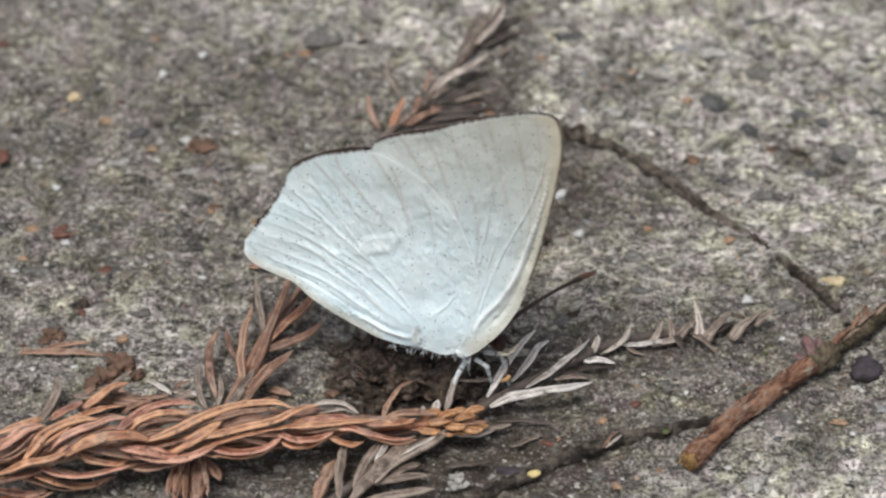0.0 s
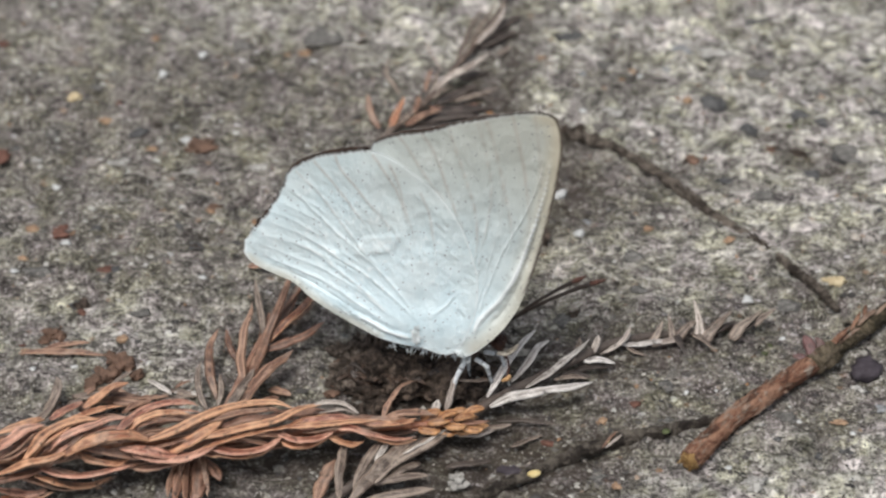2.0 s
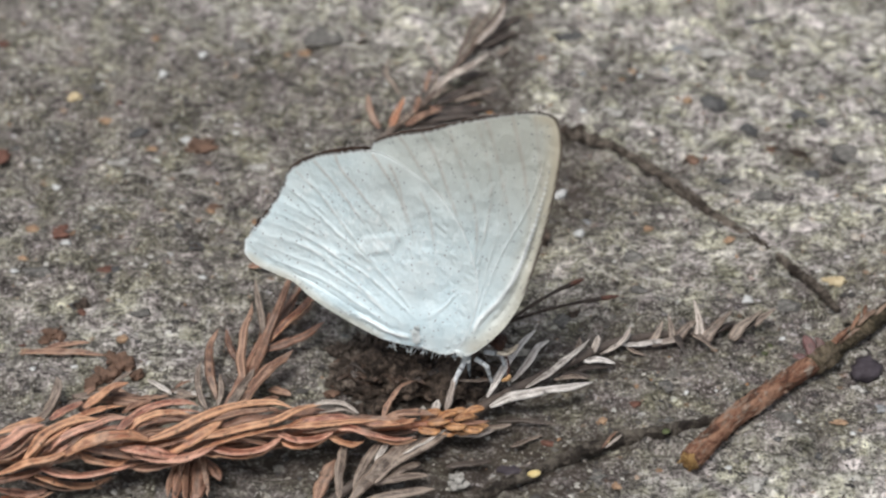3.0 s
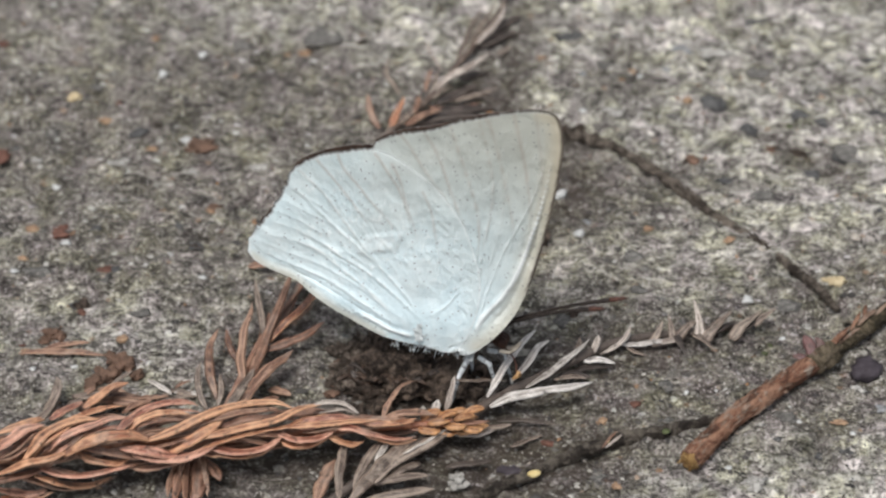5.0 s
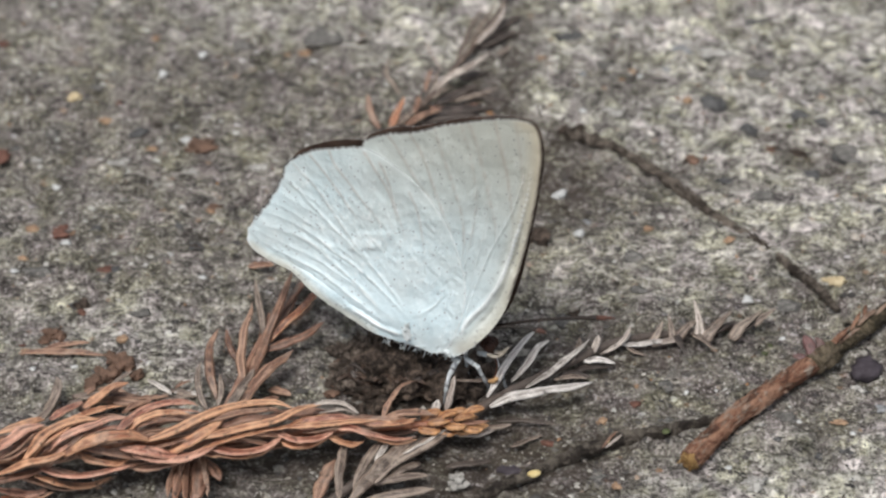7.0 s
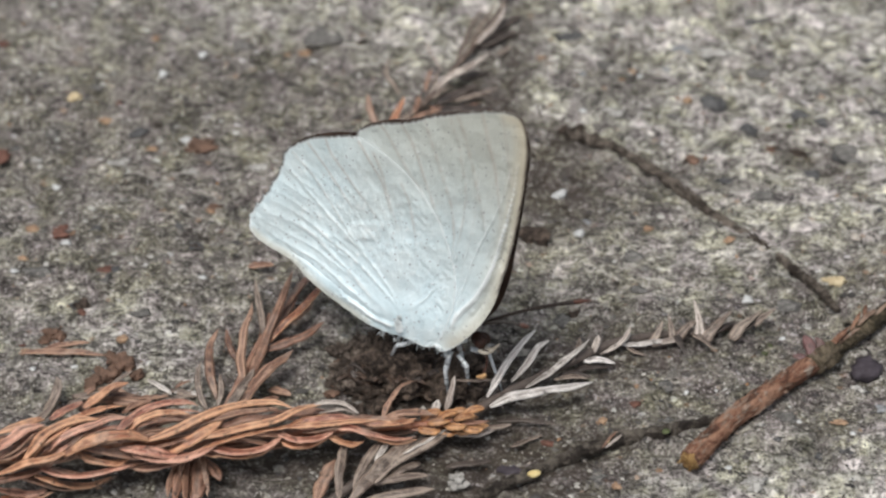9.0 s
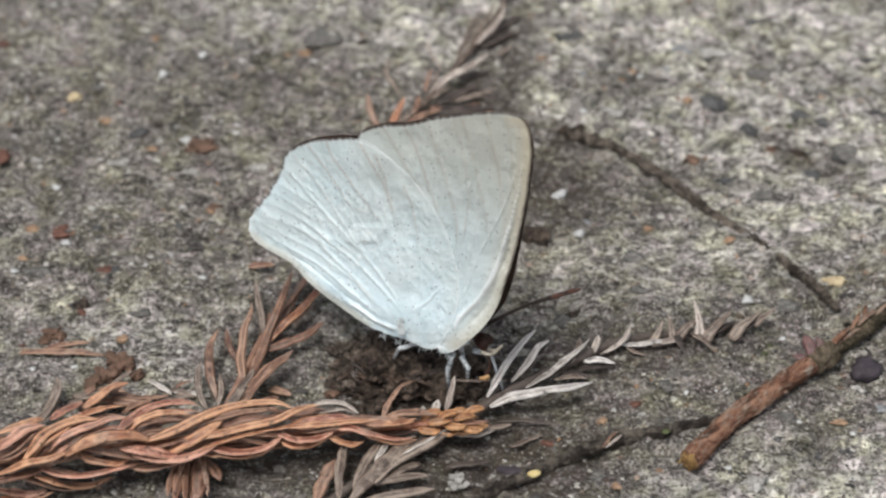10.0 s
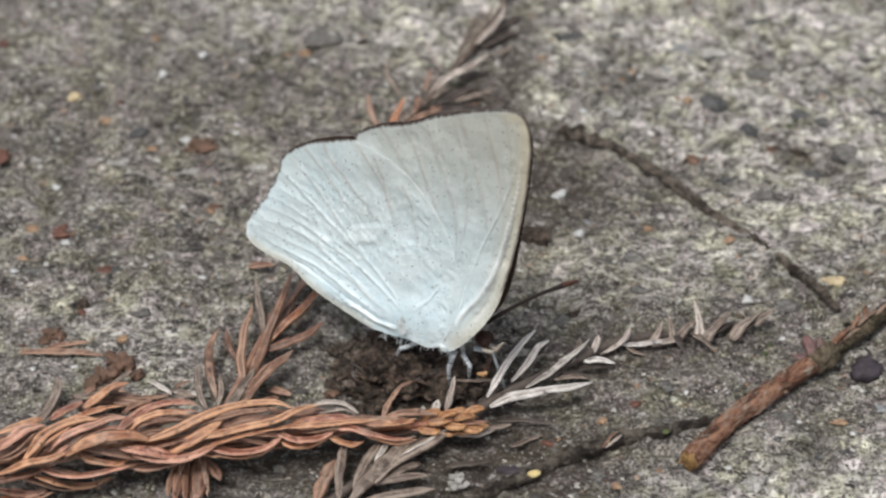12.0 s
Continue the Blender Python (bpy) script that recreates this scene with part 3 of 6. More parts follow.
    wind(0.54, RUST_PINK, 0, (-29.5, -25.2, 1.4), (-28.2, -24.9, 0.7), (-27.1, -24.9, 0.6), (-26.2, -24.6, 0.7))
    wind(0.54, RUST, 0, (-29.6, -25.3, 0.6), (-28.2, -25.2, 0.5), (-26.9, -25, 0.4), (-25.8, -24.7, 0.6))
    wind(0.62, RUST_PINK, 10, (-21.6, -23.1, 4.4), (-20.9, -22.4, 4.8), (-20, -21.1, 4.5), (-18.6, -20.3, 4.4), (-17.3, -20.1, 4.4), (-16.3, -20.2, 4.1))
    wind(0.50, RUST, -10, (-20.9, -22.8, 4.3), (-20.1, -22.2, 4.7), (-19.1, -21.5, 4.7), (-17.9, -21.1, 4.5), (-16.8, -21.2, 4.4))
    wind(0.50, DUSKY, 5, (-20.8, -22.5, 4.1), (-19.5, -22.1, 4.5), (-18.1, -21.7, 4.4), (-16.8, -21.6, 4.1))
    wind(0.67, RUST, 8, (-19.6, -23.4, 4.1), (-18.5, -23.2, 4.4), (-17.2, -22.7, 4.7), (-16, -21.9, 4.8), (-14.4, -20.7, 4.4), (-12.6, -19.7, 3.9), (-11.2, -19.6, 3.8), (-10, -20.2, 3.9))
    wind(0.46, BROWN, -10, (-18, -22.7, 3.8), (-16.4, -22.1, 4.3), (-14.4, -21.3, 4.4), (-12.6, -20.6, 4.1), (-10.9, -20.2, 3.9))
    wind(0.75, RUST_PINK, -8, (-21.2, -23.7, 3.7), (-20, -23.9, 3.8), (-19, -24, 3.7), (-18, -23.9, 3.3), (-16.7, -23.4, 3))
    wind(0.71, RUST_PINK, 10, (-20.4, -23.9, 3.3), (-18.7, -24.1, 3.1), (-17.2, -24.1, 3.2), (-15.7, -23.6, 3.4), (-14.4, -22.7, 3.7))
    wind(0.62, BROWN, 5, (-21.1, -23.9, 2.3), (-19.5, -23.9, 2), (-18.1, -23.7, 2.2), (-16.8, -23.3, 2.3))
    wind(0.54, RUST, -5, (-24.3, -23.7, 3.4), (-23, -24.1, 3), (-21.7, -24.1, 2.7), (-20.6, -23.6, 2.6))
    wind(0.54, DUSKY, 8, (-23.6, -23.6, 3.6), (-22.2, -23.9, 3.6), (-20.8, -23.9, 3.2), (-19.5, -23.6, 2.6))
    wind(0.62, RUST, 8, (-16.7, -23.2, 3.8), (-15.2, -22.9, 4.2), (-13.6, -22.5, 4.4), (-12.1, -22, 4.3), (-10.9, -21.5, 4.3), (-9.9, -20.6, 4.1), (-8.9, -19.6, 3.5), (-8.1, -19.3, 3.4))
    wind(0.44, PINKISH, 0, (-8.8, -19.4, 3.4), (-7.5, -19.2, 3.5), (-6.5, -19.2, 3.2), (-5.6, -20.1, 3.3))
    wind(0.83, RUST, -12, (-18.2, -23.5, 3.2), (-16.9, -23.4, 3.9), (-15.6, -22.7, 4.3), (-14.6, -21.6, 4.2))
    wind(0.58, BROWN, 10, (-18.1, -22.7, 3.6), (-16.6, -22.5, 3.9), (-14.7, -22.5, 3.8), (-12.9, -22.4, 3.3), (-11.4, -22.1, 2.7))
    wind(0.62, RUST_PINK, 10, (-15.8, -23, 3.2), (-14.5, -23.2, 3), (-13.4, -23.2, 2.9), (-12.2, -22.9, 2.8), (-11.3, -22.5, 2.9), (-10.5, -21.8, 3.2))
    wind(0.50, RUST, -5, (-16.4, -23.1, 2.7), (-14.9, -23.2, 2.6), (-13.4, -23.1, 2.3), (-12.1, -22.7, 2.2), (-10.9, -22.1, 2.4))
    wind(0.50, DUSKY, 5, (-14.6, -22.4, 3.2), (-13.2, -22.5, 3.3), (-12.1, -22.4, 2.9), (-11.1, -22.2, 2.3))
    wind(0.50, BROWN, -8, (-14.4, -22.2, 3.7), (-12.9, -22.2, 3.8), (-11.6, -22.2, 3.5), (-10.5, -21.9, 2.9))
    wind(0.62, RUST_PINK, 8, (-11, -21.9, 3.2), (-9.7, -22.2, 3), (-8.4, -21.9, 2.8), (-7.1, -21.2, 2.8))
    wind(0.50, RUST, -8, (-11.1, -21.9, 2.7), (-9.9, -22.2, 2.4), (-8.7, -21.9, 2.2), (-7.6, -21.4, 2.3))
    wind(0.50, RUST, 5, (-10.9, -21.7, 3.6), (-9.1, -21.5, 3.7), (-7.5, -21.3, 3.6), (-5.7, -20.9, 3.4), (-4.2, -20.5, 3.1))
    wind(0.50, RUST_PINK, -8, (-9.9, -21, 3.5), (-8.4, -20.9, 3.6), (-6.9, -20.6, 3.5), (-5.1, -20.4, 3))
    wind(0.46, BROWN, 5, (-9.2, -21.5, 2.9), (-7.7, -21.3, 3.1), (-6.2, -21.1, 3), (-4.7, -20.8, 2.5))
    wind(0.58, RUST_PINK, 10, (-7.4, -21.2, 3.1), (-6.2, -21.3, 3.1), (-5.1, -21.4, 2.8), (-3.6, -21.3, 2.1), (-2, -20.9, 1.8))
    wind(0.50, RUST, -10, (-5.7, -20.8, 2.7), (-4.6, -21.2, 2.2), (-3.1, -21.1, 1.6), (-1.7, -20.8, 1.5))
    wind(0.58, RUST, 5, (-7.9, -21.2, 2.5), (-6.9, -21.5, 2.1), (-6.1, -21.5, 1.8), (-5.3, -21.2, 1.7))
    wind(0.50, RUST, 0, (-5.4, -20.6, 3), (-4.5, -20.8, 3), (-3.2, -20.6, 2.9), (-1.9, -20.2, 2.7))
    wind(0.42, BROWN, 0, (-4.9, -20.2, 3), (-3.6, -20.3, 3), (-2.4, -20, 2.8))
    wind(0.46, BROWN, 5, (-29.3, -24.4, 3.3), (-28.3, -24.4, 3.7), (-27.4, -24, 4), (-26.5, -23.3, 4))
    wind(0.50, BROWN, -5, (-28.3, -24, 3.7), (-27.6, -23.7, 4.2), (-26.7, -23.2, 4.4), (-25.5, -22.6, 4.3))
    # needles that stand off the plait
    strand(ob, 0.62, RUST, 20, (-24.3, -18.7, 2.4), (-23.3, -17.8, 2.6), (-22.4, -16.9, 2.7), (-21.4, -16.5, 2.6))
    strand(ob, 0.67, RUST_PINK, 10, (-26.4, -19.8, 2.4), (-25.5, -18.9, 2.4), (-24.4, -17.9, 2.2))
    strand(ob, 0.54, DULL, 30, (-27.7, -19.2, 1.6), (-26.9, -18.2, 1.6), (-26.4, -17.1, 1.8), (-26.2, -16.3, 2.2), (-26.4, -15.9, 2.6))
    strand(ob, 0.58, BROWN, 0, (-23.4, -16.5, 1.2), (-22, -16.4, 1.2), (-20.2, -16.4, 1))
    strand(ob, 0.50, BROWN, 5, (-21.5, -18.1, 1.6), (-20.8, -17.3, 1.4), (-19.9, -16.8, 1.2))
    strand(ob, 0.40, BROWN, 25, (-4.1, -19.6, 2), (-3.8, -18.8, 2.6), (-3.2, -18.1, 3.2), (-2.7, -17.7, 3.6), (-1.9, -17.3, 3.6))


rust_sprig()


def branch_sprig():
    """The side sprig that rises out of the plait, its needles standing apart."""
    ob = sprig("brown_sprig", [(-15.6, -20.1, 1), (-14.6, -17.3, 1.4), (-13.5, -13.5, 1.4), (-12.1, -9.4, 1.3), (-9.7, -4.6, 1.2)], [0.35, 0.32, 0.28, 0.22, 0.12], BROWN,
               "brown dried conifer sprig with spread needles on concrete", 2)
    strand(ob, 0.50, BROWN, 15, (-15.5, -16.7, 1.2), (-16.1, -14.5, 1.8), (-16.2, -12.5, 2.2), (-15.6, -11, 2.4))
    strand(ob, 0.42, DULL, 20, (-16.1, -17.7, 1.2), (-16.7, -16.4, 1.6), (-16.9, -15, 1.8), (-16.7, -13.6, 1.8))
    strand(ob, 0.38, DUSKY, 20, (-14.3, -13, 1.2), (-14.9, -11.9, 1.6), (-15.2, -10.4, 1.8))
    strand(ob, 0.54, BROWN, 15, (-13.7, -16.5, 1.4), (-13.9, -13.9, 1.8), (-13.9, -11.2, 2.2), (-13.5, -8.1, 2.2))
    strand(ob, 0.42, DULL, 25, (-12.4, -11.2, 1.4), (-12.7, -9.8, 1.8), (-13.1, -7.8, 2), (-13.4, -5.5, 2.2))
    strand(ob, 0.54, BROWN, -10, (-13.5, -16.3, 1.4), (-12.8, -13.3, 1.8), (-12.1, -10.2, 2), (-11.3, -7.3, 2.2), (-10.8, -4.6, 2))
    strand(ob, 0.54, RUST, 10, (-12.4, -11.6, 1.4), (-11.3, -10.1, 1.8), (-10.1, -8.7, 2), (-8.9, -6.5, 2), (-8.5, -5.2, 1.6))
    strand(ob, 0.58, DUSKY, -10, (-12.7, -12, 1.2), (-11, -11.6, 1.6), (-9.5, -10.9, 1.8), (-8.4, -9.7, 1.8))
    strand(ob, 0.88, BROWN, 8, (-14, -17.8, 1.4), (-13, -16, 1.9), (-11.8, -14.4, 2.1), (-10.4, -12.7, 2))
    strand(ob, 0.58, DULL, 10, (-14.9, -18.6, 1.4), (-14.2, -17.2, 1.8), (-13.5, -15.6, 1.8), (-13, -14.3, 1.8))
    strand(ob, 0.50, DUSKY, 0, (-11.7, -9.8, 0.8), (-10.9, -6.8, 1), (-9.8, -4, 1))
    strand(ob, 0.42, DUSKY, 0, (-13.3, -13.7, 0.8), (-12.8, -10.8, 1.2), (-12.3, -8.2, 1.4))
    strand(ob, 0.42, DULL, -10, (-12.1, -10.2, 0.8), (-11.4, -7.6, 1.2), (-10.3, -5.4, 1.4))
    strand(ob, 0.38, BROWN, 10, (-11.2, -8.9, 0.8), (-10.2, -8.5, 1.2), (-9.2, -7.3, 1.4))
    strand(ob, 0.38, DULL, 0, (-15.4, -17.2, 1), (-15.2, -16, 1.4), (-15.4, -14.6, 1.6))
    strand(ob, 0.46, DUSKY, 0, (-14.8, -17.5, 1), (-13.8, -15.6, 1), (-12.7, -14.4, 1))


branch_sprig()


def lower_sprig():
    ob = sprig("short_sprig", [(-16.4, -21.4, 0.9), (-16.7, -23.6, 0.8), (-17.1, -26.3, 0.7)], [0.3, 0.25, 0.18], BROWN,
               "short brown dried conifer sprig under the plaited one", 3)
    for base, tip, bow, w, tw in (
            ((-16.6, -21.9, 1.2), (-17.7, -25.9, 0.8), (-0.5, 0, 0.4), 0.76, 20),
            ((-16.4, -22.4, 1.2), (-16.3, -26.2, 0.9), (0.2, 0, 0.5), 0.76, 10),
            ((-16.2, -22.3, 1.2), (-14.8, -24.0, 0.9), (0.4, 0, 0.3), 0.81, 10),
            ((-15.8, -23.8, 1), (-16.6, -26.2, 0.9), (0.2, 0, 0.4), 0.85, 10),
            ((-16.8, -22.5, 1), (-17.3, -24.5, 1), (-0.3, 0, 0.2), 0.61, 30)):
        needle(ob, base, tip, bow, w, DUSKY, tw)
    for base, tip, bow, w, tw in (
            ((-17.2, -21.8, 1.1), (-18.2, -25.4, 0.8), (-0.4, 0, 0.3), 0.50, 30),
            ((-16.9, -22.5, 1.3), (-16.8, -26.5, 1), (-0.3, 0, 0.4), 0.45, 30),
            ((-16.4, -22.1, 1.3), (-15.5, -25.5, 1), (0.3, 0, 0.4), 0.50, -20),
            ((-16.8, -21.8, 1.4), (-17.4, -24.1, 1.5), (-0.2, 0, 0.4), 0.45, 20),
            ((-16.2, -21.8, 1.4), (-15.8, -24.2, 1.4), (0.2, 0, 0.4), 0.45, 0)):
        needle(ob, base, tip, bow, w, BROWN, tw)


lower_sprig()


def back_sprig():
    """The dull sprig behind the butterfly."""
    ob = sprig("dull_sprig", [(-5.6, 10.5, 0.6), (-3.7, 13.2, 0.8), (-1.1, 16.6, 0.9), (1.6, 21.7, 0.9), (4.0, 26.7, 0.8), (6.0, 32.3, 0.7)],
               [0.26, 0.3, 0.3, 0.28, 0.24, 0.16], DULL, "dull grey-brown dried conifer sprig lying on concrete", 4)
    strand(ob, 0.46, PINKISH, 10, (2.7, 23.3, 1.2), (4.1, 25.1, 1.6), (5.2, 27.8, 1.8))
    strand(ob, 0.38, DULL, 15, (1, 20.7, 1), (2.2, 24.8, 1.5), (3.3, 27.6, 1.7))
    strand(ob, 0.33, DULL, 10, (2.1, 23.4, 1), (3.1, 25.8, 1.3), (4.4, 28.6, 1.4))
    strand(ob, 0.50, PINKISH, -10, (-1.2, 16.9, 1), (0.4, 18.5, 1.4), (2, 19.5, 1.8), (3.7, 20.9, 2))
    strand(ob, 0.25, PINKISH, 10, (-0.1, 19.8, 1.1), (-0.7, 20.9, 1.6), (-1.4, 22.5, 1.8))
    strand(ob, 0.33, DULL, 20, (-3.4, 17.1, 0.8), (-3.9, 18, 1.2), (-4.5, 19.1, 1.6), (-4.2, 20.5, 2))
    strand(ob, 0.46, BROWN, 15, (-4.9, 12.9, 0.9), (-5.6, 14.2, 1.4), (-5.9, 16.1, 1.8))
    strand(ob, 0.54, RUST, 10, (-4.1, 12.9, 0.9), (-3.6, 14.2, 1.4), (-3, 15.7, 1.8))
    strand(ob, 0.62, BROWN, -5, (-2.9, 13.3, 0.9), (-1.6, 14.2, 1.2), (-0.1, 15, 1.2))
    strand(ob, 0.42, DULL, 0, (0.7, 16.5, 0.7), (2.5, 17.2, 0.8), (4.4, 18, 0.8))
    strand(ob, 0.33, DULL, 0, (4.4, 22.7, 0.6), (4.9, 23, 0.7), (5.5, 23.6, 0.7))
    strand(ob, 0.33, BROWN, 15, (-1.4, 17.5, 0.9), (-1.2, 18.6, 1.3), (-0.9, 19.7, 1.5))
    strand(ob, 0.29, DULL, 15, (-0.8, 18, 0.9), (-0.6, 18.6, 1.3), (-0.4, 19.4, 1.5))
    strand(ob, 0.38, DULL, 0, (-2, 16, 0.8), (-0.5, 17, 1), (0.7, 18.3, 1))
    strand(ob, 0.38, DUSKY, 0, (-1.1, 16, 0.5), (0.9, 16, 0.5), (2.9, 16.6, 0.5))
    strand(ob, 0.38, BROWN, 10, (-2.5, 14.4, 0.9), (-2, 15.5, 1.3), (-1.9, 16.3, 1.5))
    # low dark needles: a brown mass, and shade built as needles
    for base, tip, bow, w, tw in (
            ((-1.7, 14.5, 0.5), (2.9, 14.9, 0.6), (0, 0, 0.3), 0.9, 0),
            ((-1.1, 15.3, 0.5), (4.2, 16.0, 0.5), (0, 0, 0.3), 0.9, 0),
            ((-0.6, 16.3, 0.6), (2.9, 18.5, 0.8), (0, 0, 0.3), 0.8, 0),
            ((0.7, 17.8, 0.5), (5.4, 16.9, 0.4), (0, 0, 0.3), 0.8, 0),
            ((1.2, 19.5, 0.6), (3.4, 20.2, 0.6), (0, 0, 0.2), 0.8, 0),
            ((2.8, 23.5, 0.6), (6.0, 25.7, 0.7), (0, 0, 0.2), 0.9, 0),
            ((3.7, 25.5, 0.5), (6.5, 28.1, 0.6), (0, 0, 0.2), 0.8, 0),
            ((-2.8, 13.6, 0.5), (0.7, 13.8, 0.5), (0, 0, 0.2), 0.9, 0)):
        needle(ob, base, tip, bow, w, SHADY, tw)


back_sprig()


def grey_sprig():
    """The bleached sprig in front of the butterfly's head, thinning out into a ragged tail."""
    ob = sprig("grey_sprig", [(-8.3, -26.5, 0.7), (-3.6, -22.2, 1), (0.6, -19.2, 1.1), (3.7, -16.5, 1.1), (7.7, -13.7, 1), (12.2, -10.7, 0.8), (16.6, -9.5, 0.5), (19.5, -8.9, 0.4), (22.2, -8.0, 0.3)],
               [0.34, 0.34, 0.32, 0.32, 0.32, 0.32, 0.30, 0.28, 0.14], SHADY, "grey bleached dried conifer sprig with sparse needles", 5)
    strand(ob, 0.46, BLEACHED, 5, (3, -16.7, 1.4), (3.7, -15.6, 2), (4.7, -13.8, 2.4), (5.7, -12.3, 2.6), (6.5, -11.1, 2.4))
    strand(ob, 0.42, BLEACHED, 0, (4.7, -15, 1.2), (5.8, -14.1, 2), (6.6, -12.8, 2.4), (7.4, -12.1, 2.4))
    strand(ob, 0.40, GREYED, 10, (5.7, -15.6, 1.2), (7.6, -14.3, 1.6), (8.7, -13.2, 1.8), (10.2, -11.6, 2))
    strand(ob, 0.67, BLEACHED, 5, (3.2, -17.4, 1.2), (4.8, -16.8, 1.6), (6.4, -16.6, 1.8), (8.4, -16.1, 1.6), (10.3, -15.2, 1.4))
    strand(ob, 0.38, DULL, 10, (8.7, -13.2, 1), (9.3, -12.4, 1.6), (9.6, -11.3, 1.9))
    strand(ob, 0.46, PINKISH, 15, (10.4, -12, 0.9), (10.7, -11.5, 1.4), (10.9, -11, 1.8))
    strand(ob, 0.50, BLEACHED, 0, (9.8, -12.8, 1), (10.8, -12.8, 1.2), (12, -13, 1))
    # dark strand under the pale needle, standing in for its shadow
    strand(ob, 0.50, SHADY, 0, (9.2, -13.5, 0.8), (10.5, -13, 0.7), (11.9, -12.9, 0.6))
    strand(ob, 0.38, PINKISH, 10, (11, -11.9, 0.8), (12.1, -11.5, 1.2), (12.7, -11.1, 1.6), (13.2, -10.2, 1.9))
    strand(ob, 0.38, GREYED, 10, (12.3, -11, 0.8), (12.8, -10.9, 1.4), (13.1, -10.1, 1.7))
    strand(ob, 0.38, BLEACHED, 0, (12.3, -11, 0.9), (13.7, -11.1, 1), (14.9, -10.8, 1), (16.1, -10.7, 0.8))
    # again a dark strand laid below as the pale needle's shadow
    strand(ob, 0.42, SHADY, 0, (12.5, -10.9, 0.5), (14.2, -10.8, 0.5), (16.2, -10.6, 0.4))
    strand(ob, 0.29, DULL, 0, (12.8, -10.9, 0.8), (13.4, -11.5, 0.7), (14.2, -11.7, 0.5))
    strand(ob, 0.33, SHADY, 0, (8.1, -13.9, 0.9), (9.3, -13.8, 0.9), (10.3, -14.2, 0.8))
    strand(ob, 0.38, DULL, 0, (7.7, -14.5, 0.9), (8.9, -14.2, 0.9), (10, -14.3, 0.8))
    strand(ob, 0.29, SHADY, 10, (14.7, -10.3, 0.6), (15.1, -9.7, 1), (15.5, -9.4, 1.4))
    # the ragged tail
    barb(ob, 0.62, DULL, 0, (14.6, -10.8, 0.7), (15.1, -10.2, 1.2), (15.5, -9.4, 1.7))
    barb(ob, 0.54, DULL, 0, (16.2, -10.6, 0.7), (16.1, -9.9, 1.3), (15.9, -8.9, 1.9))
    barb(ob, 0.62, DULL, 0, (16.4, -10.3, 0.7), (17.2, -9.5, 1.1), (18.3, -8.7, 1.4))
    barb(ob, 0.67, PINKISH, 0, (18.1, -10.3, 0.7), (18.1, -9, 1.3), (17.8, -7.5, 2))
    barb(ob, 0.79, DULL, 0, (18.3, -10.5, 0.7), (19.2, -9.5, 1.2), (20.5, -8.1, 1.4))
    barb(ob, 0.54, DULL, 0, (17.7, -9.7, 0.8), (18.4, -10.6, 0.9), (19.1, -11.4, 0.6))
    barb(ob, 0.79, DULL, 0, (20.3, -10.3, 0.7), (21.2, -9.3, 1.2), (22.8, -7.8, 1.3))
    barb(ob, 0.58, DULL, 0, (22, -8.8, 0.7), (22.7, -8.3, 1), (23.8, -7.4, 1.1))
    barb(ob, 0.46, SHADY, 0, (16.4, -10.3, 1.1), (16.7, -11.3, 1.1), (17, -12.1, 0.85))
    # SHADY barbs from here lie low, as shade beneath the tail
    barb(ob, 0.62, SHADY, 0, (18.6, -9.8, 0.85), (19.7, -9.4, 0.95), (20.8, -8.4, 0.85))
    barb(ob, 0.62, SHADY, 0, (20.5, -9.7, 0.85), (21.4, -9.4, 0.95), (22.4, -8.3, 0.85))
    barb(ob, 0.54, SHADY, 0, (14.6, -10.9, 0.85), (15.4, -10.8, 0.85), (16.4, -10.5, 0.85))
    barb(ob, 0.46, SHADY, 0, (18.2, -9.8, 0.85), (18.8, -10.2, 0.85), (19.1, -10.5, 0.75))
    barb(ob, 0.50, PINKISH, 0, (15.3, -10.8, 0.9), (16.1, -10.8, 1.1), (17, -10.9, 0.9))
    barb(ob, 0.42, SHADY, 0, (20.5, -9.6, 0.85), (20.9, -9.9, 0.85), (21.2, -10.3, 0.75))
    # the lower, broader needles
    strand(ob, 0.42, PINKISH, 0, (0.2, -18.4, 1.8), (0.5, -17.5, 2.4), (0.8, -16.2, 3))
    strand(ob, 0.25, DULL, 0, (0.7, -16.2, 2.6), (2, -15.9, 2.2), (3.4, -15.6, 2))
    strand(ob, 0.50, GREYED, 0, (-0.7, -19, 1.8), (-0.5, -18.5, 2.2), (-0.3, -17.9, 2.4))
    strand(ob, 0.58, PINKISH, 0, (0.6, -19.3, 0.6), (2.1, -19.5, 0.7), (3.5, -19.1, 0.6))
    strand(ob, 0.38, DULL, 0, (0.8, -18.7, 0.5), (2.2, -18.9, 0.5), (3.3, -18.7, 0.5))
    strand(ob, 0.71, DULL, 10, (0.6, -20, 1.6), (-1.3, -21.4, 1.5), (-3, -22.5, 1.3), (-4.8, -24.6, 1.1))
    strand(ob, 0.25, GREYED, 10, (0.5, -19.9, 1.8), (-1.2, -21.2, 1.7), (-2.7, -22.2, 1.5))
    strand(ob, 0.42, PINKISH, 0, (-6.5, -21.5, 1), (-6.8, -22.6, 1), (-6.9, -24, 1))
    strand(ob, 0.46, BROWN, 10, (-7.3, -22.1, 0.9), (-7.8, -23.9, 0.9), (-8.4, -25.6, 0.8))
